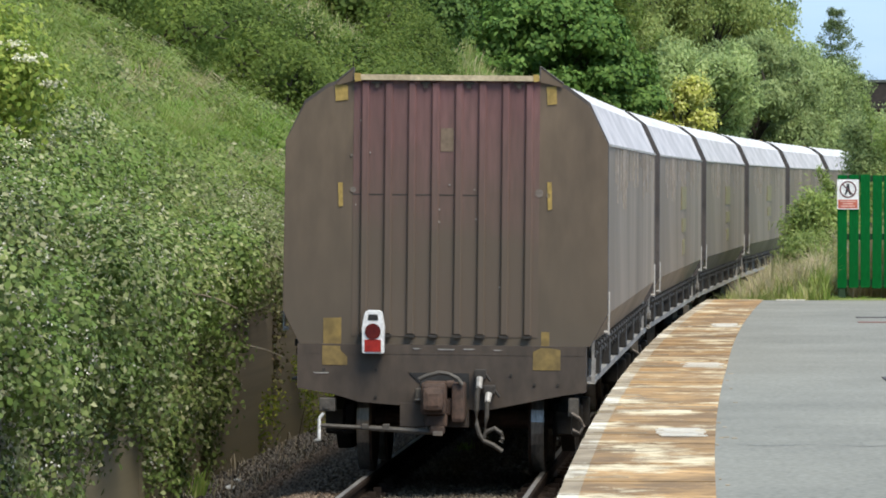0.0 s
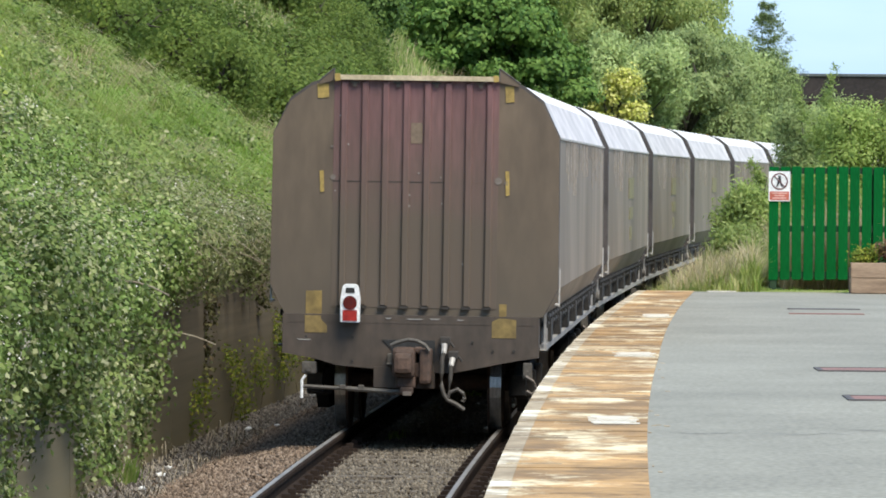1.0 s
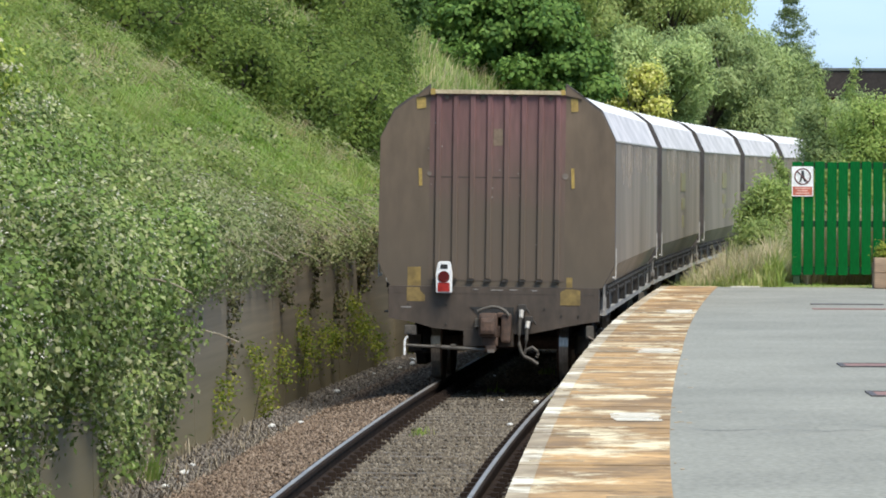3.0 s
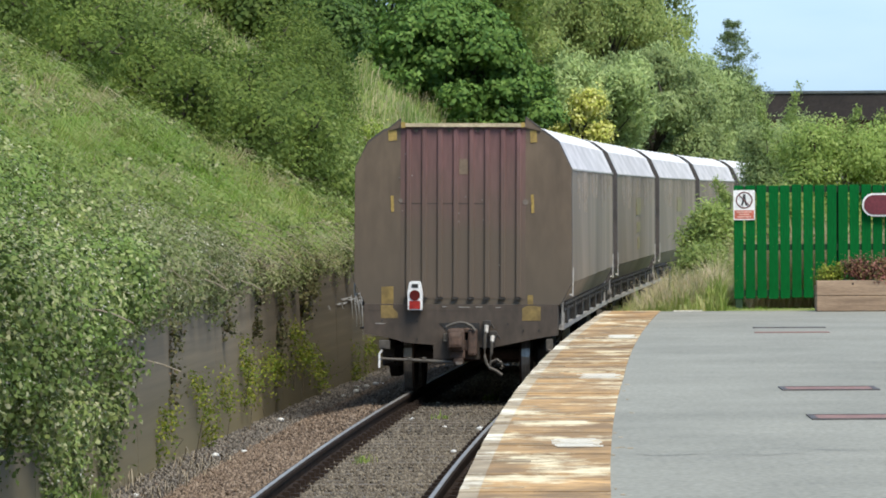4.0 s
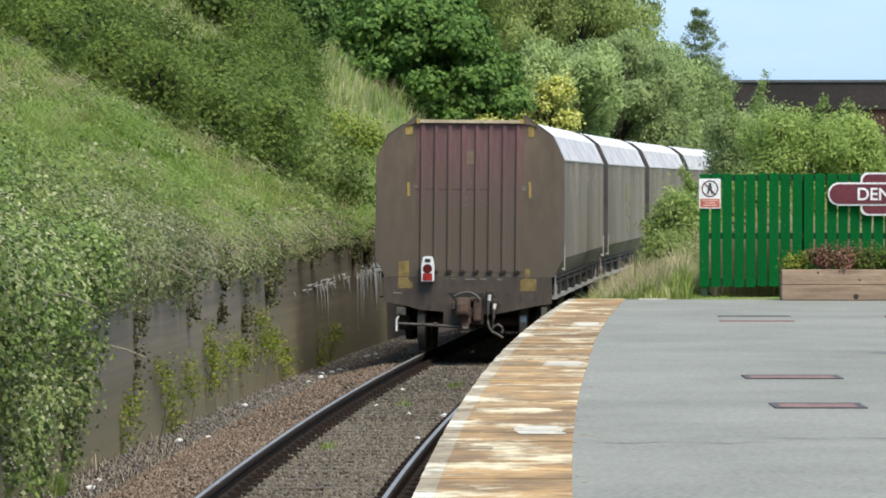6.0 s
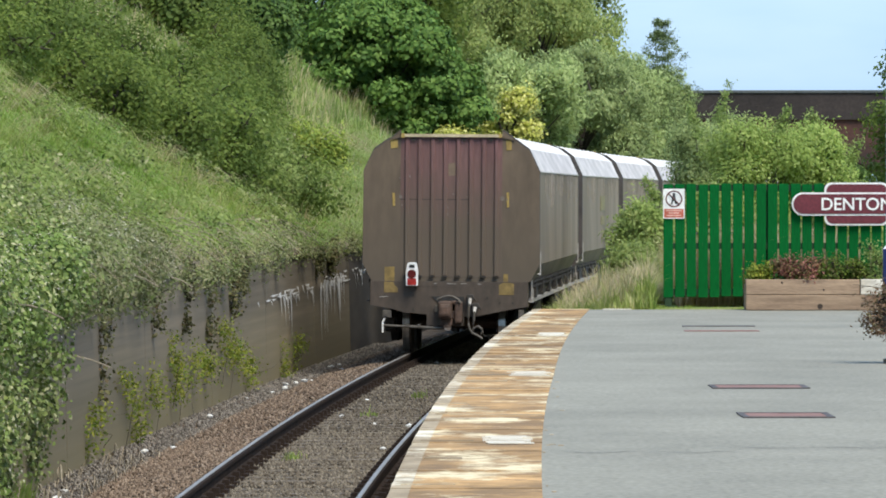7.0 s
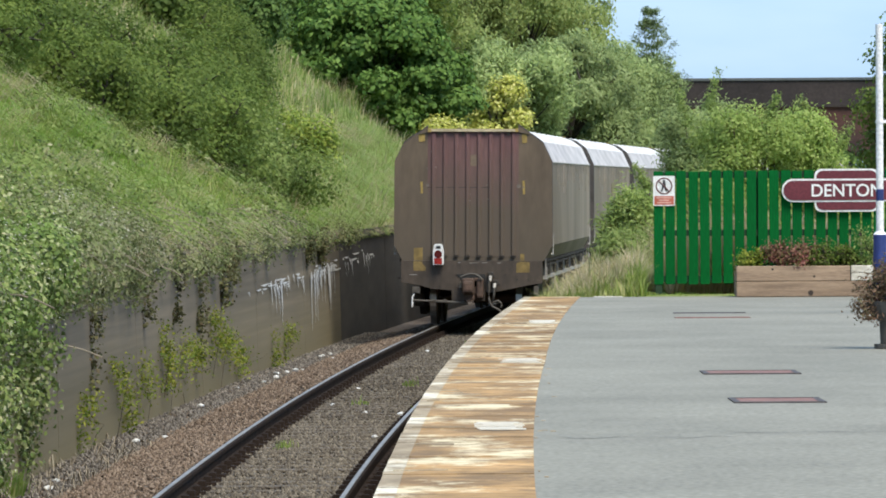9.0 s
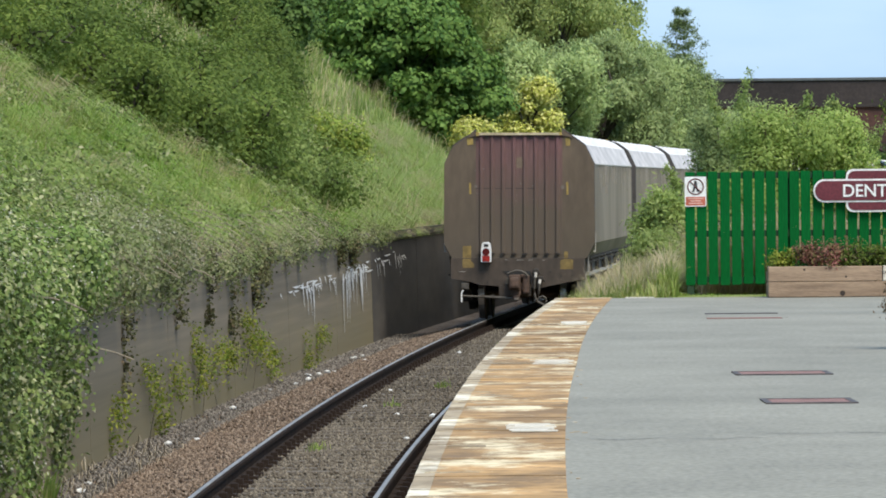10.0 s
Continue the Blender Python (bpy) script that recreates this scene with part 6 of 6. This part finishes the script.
def text_mesh(body, size, depth):
    cu = bpy.data.curves.new("lettering", "FONT")
    cu.body, cu.size, cu.extrude, cu.align_x, cu.offset = body, size, depth, "CENTER", 0.004
    tmp = bpy.data.objects.new("lettering", cu)
    scene.collection.objects.link(tmp)
    me = bpy.data.meshes.new_from_object(tmp.evaluated_get(bpy.context.evaluated_depsgraph_get()))
    bpy.data.objects.remove(tmp)
    return me


def build_signs():
    # prohibition notice
    S = new("warning_sign")
    tagged(S, "white no-entry notice with red panel screwed to the fence", "warning sign")
    x0, x1, z0, z1, Y = 3.49, 3.80, 1.26, 1.69, 78.985
    bm = bmesh.new()
    prism(bm, rounded(x0, x1, z0, z1, 0.015, 3), Y - 0.006, Y + 0.004)
    part("board", bm, M["white"], S)
    xc, zc = (x0 + x1) / 2, 1.545
    bm = bmesh.new()
    a = [[bm.verts.new((xc + r * math.cos(6.28319 * i / 32), Y - 0.009, zc + r * math.sin(6.28319 * i / 32))) for i in range(32)] for r in (0.122, 0.102)]
    for i in range(32):
        j = (i + 1) % 32
        bm.faces.new((a[0][i], a[0][j], a[1][j], a[1][i]))
    tube(bm, (xc - 0.075, Y - 0.009, zc + 0.075), (xc + 0.075, Y - 0.009, zc - 0.075), 0.009, 0.009, 6)
    part("prohibition_ring", bm, M["sign_ring"], S)
    bm = bmesh.new()
    prism(bm, [(xc - 0.02, zc + 0.05), (xc - 0.03, zc - 0.01), (xc - 0.05, zc - 0.08), (xc - 0.025, zc - 0.08), (xc, zc - 0.02), (xc + 0.025, zc - 0.08), (xc + 0.05, zc - 0.08), (xc + 0.028, zc), (xc + 0.02, zc + 0.05), (xc + 0.02, zc + 0.085), (xc - 0.02, zc + 0.085)], Y - 0.008, Y - 0.005)
    part("pictogram", bm, M["sign_black"], S)
    bm = bmesh.new()
    prism(bm, [(x0 + 0.015, 1.40), (x0 + 0.015, 1.275), (x1 - 0.015, 1.275), (x1 - 0.015, 1.40)], Y - 0.008, Y - 0.005)
    part("red_panel", bm, M["sign_red"], S)
    for i in range(3):
        bm = bmesh.new()
        w = (0.11, 0.075, 0.10)[i]
        prism(bm, [(xc - w, 1.385 - i * 0.035), (xc - w, 1.367 - i * 0.035), (xc + w, 1.367 - i * 0.035), (xc + w, 1.385 - i * 0.035)], Y - 0.010, Y - 0.007)
        part("text_bar", bm, M["sign_line"], S)
    # station name totem
    N = new("station_sign")
    tagged(N, "maroon station name totem with white border and lettering", "station sign")
    Y, xc, zc, k = 78.93, 6.275, 1.47, 0.00814
    hw, hh, lw, lh = 115 * k, 20.5 * k, 57 * k, 38 * k
    for grow, dy, mm, nm in ((0.0, 0.0, "white", "border"), (0.026, -0.006, "maroon_sign", "face")):
        for nm2, sh in (("bar", rounded(xc - hw + grow, xc + hw - grow, zc - hh + grow, zc + hh - grow, hh - grow - 0.002)), ("lobe", rounded(xc - lw + grow, xc + lw - grow, zc - lh + grow, zc + lh - grow, 0.10))):
            lift = -0.003 if nm2 == "bar" else 0.0
            if nm2 == "bar" and nm == "border":
                lift = -0.009
            if nm2 == "bar" and nm == "face":
                lift = -0.012
            bm = bmesh.new()
            prism(bm, sh, Y + dy + lift - 0.004, Y + 0.02)
            part(nm2 + "_" + nm, bm, M[mm], N)
    me = text_mesh("DENTON", 0.30, 0.003)
    xs = [v.co.x for v in me.vertices]
    zs = [v.co.y for v in me.vertices]
    t = link_mesh("lettering", me, M["white"], N, "white capital letters reading DENTON")
    sx = 125 * k / (max(xs) - min(xs))
    sz = 22.5 * k / (max(zs) - min(zs))
    for v in me.vertices:
        v.co.x, v.co.y = (v.co.x - (max(xs) + min(xs)) / 2) * sx, (v.co.y - (max(zs) + min(zs)) / 2) * sz
    t.matrix_basis = pose(xc, Y - 0.027, zc, 90, 0, 0)
    for px in (xc - 0.3, xc + 0.3):
        bm = bmesh.new()
        box(bm, px - 0.03, px + 0.03, Y + 0.018, 78.998, zc - 0.25, zc + 0.25)
        part("bracket", bm, M["post"], N)


def build_planter():
    P = new("timber_planter")
    tagged(P, "long raised planter of pale sleeper timbers", "planter")
    x0, x1, y0, y1 = 4.52, 7.0, 76.2, 76.75
    for row in range(2):
        z0, z1 = row * 0.215, row * 0.215 + 0.21
        for a, b, c, d in ((x0, x1 - 0.9 * (row == 1), y0, y0 + 0.1), (x0, x1, y1 - 0.1, y1), (x0, x0 + 0.1, y0 + 0.103, y1 - 0.103), (x1 - 0.1, x1, y0 + 0.103, y1 - 0.103)):
            bm = bmesh.new()
            box(bm, a, b, c, d, z0, z1, 0.012)
            part("timber", bm, M["timber"], P)
    bm = bmesh.new()
    for i in range(2):
        box(bm, x1 - 0.895 + 0.01, x1 - 0.02, y0 + 0.005, y0 + 0.1, 0.215 + 0.108 * i, 0.215 + 0.105 + 0.108 * i, 0.01)
    part("short_timber", bm, M["white_paint"], P, "pale new timber")
    bm = bmesh.new()
    box(bm, x0 + 0.1, x1 - 0.1, y0 + 0.1, y1 - 0.1, 0.0, 0.36)
    part("soil", bm, M["earth"], P)
    for x, z in ((5.55, 0.05), (5.02, 0.38), (5.6, 0.28)):
        bm = bmesh.new()
        disc(bm, x, y0 + 0.004, z, 0.016 + 0.022 * (z < 0.1), 0.006, 10)
        part("knot", bm, M["knot"], P)
    R = random.Random(9)
    for x, nm, lab, mm, w, h in ((4.78, "planter_shrub", "bright green bedding plant in the planter", "fern", 0.16, 0.24), (5.1, "bedding_flowers", "red and pink bedding flowers in the planter", "flower_red", 0.2, 0.34), (5.45, "bedding_flowers", "dusky red bedding flowers in the planter", "flower_red", 0.2, 0.34), (5.72, "planter_shrub", "dark leafy plant in the planter", "flower_mix", 0.16, 0.32), (6.05, "planter_shrub", "green leafy plant in the planter", "flower_mix", 0.2, 0.28), (6.4, "planter_shrub", "tall green plant in the planter", "sallow", 0.25, 0.5)):
        foliage(nm, lab, "flowers", (x, 76.47, 0.35), lumps_in(R, 9, w, 0.16, 0.08, h, 0.07, 0.12), 1500, (0.045, 0.03), M[mm], 400 + int(x * 100), trunks=((0, 0, 0.012),), clump=0.05, per=8, group="plants in the planter")


def build_column():
    C = new("lamp_column")
    tagged(C, "white steel lamp column with blue base and band", "lamp column")
    x, y = 5.68, 66.4
    for z0, z1, r, nm, mm in ((0, 0.95, 0.083, "base", "blue"), (0.95, 0.99, 0.065, "collar", "white"), (0.99, 1.36, 0.046, "shaft", "white"), (1.36, 1.50, 0.047, "blue_band", "blue"), (1.50, 3.5, 0.044, "shaft", "white")):
        bm = bmesh.new()
        tube(bm, (x, y, z0), (x, y, z1), r if nm != "collar" else 0.085, r if nm != "collar" else 0.048, 20)
        part(nm, bm, M[mm], C)
    bm = bmesh.new()
    tube(bm, (x, y, 2.30), (x, y, 2.34), 0.052, 0.052, 20)
    box(bm, x + 0.03, x + 0.1, y - 0.03, y + 0.03, 2.3, 2.34)
    part("clamp", bm, M["white"], C)
    U = new("flower_urn")
    tagged(U, "dark pedestal urn with reddish trailing plants", "planter urn")
    x, y = 4.57, 52.4
    bm = bmesh.new()
    for z0, z1, r0, r1 in ((0, 0.04, 0.15, 0.15), (0.04, 0.26, 0.09, 0.1), (0.26, 0.34, 0.12, 0.18), (0.34, 0.45, 0.18, 0.22)):
        tube(bm, (x, y, z0), (x, y, z1), r0, r1, 18)
    part("urn", bm, M["pot"], U)
    R = random.Random(13)
    foliage("trailing_plant", "reddish brown trailing plant filling the urn", "flowers", (x, y, 0.44), lumps_in(R, 14, 0.26, 0.2, -0.1, 0.32, 0.1, 0.16), 4600, (0.05, 0.018), M["urn_plant"], 420, trunks=((0, 0, 0.012),), clump=0.05, per=8)


build_ground()
build_wall()
build_track()
build_ballast()
build_train()
build_bridge()
build_fence()
build_signs()
build_planter()
build_column()
build_litter()
build_stems()
build_lip_stems()
build_grass()
build_tufts()
build_plants()
build_platform()


def motions():
    times = [i * 0.5 for i in range(21)]
    for i, w in enumerate(WAGONS[:N_WAGONS]):
        walk(w, [(t, train_pose(rear_at(t) + i * L_WAGON, t)) for t in times])
        if i < 4:
            n = 0
            for b in [c for c in w.children if c.name.startswith("bogie")]:
                for ws in [c for c in b.children if c.name.startswith("wheelset")]:
                    at = ws.location.copy()
                    walk(ws, [(t / 10, pose(at.x, at.y, at.z, -math.degrees((rear_at(t / 10) - rear_at(0)) / 0.46) + 17 * n)) for t in range(0, 101)])
                    n += 1
    walk(WAGONS[N_WAGONS], [(t, train_pose(rear_at(t), t) @ pose(-0.60, 0.028, 1.075)) for t in times])


motions()
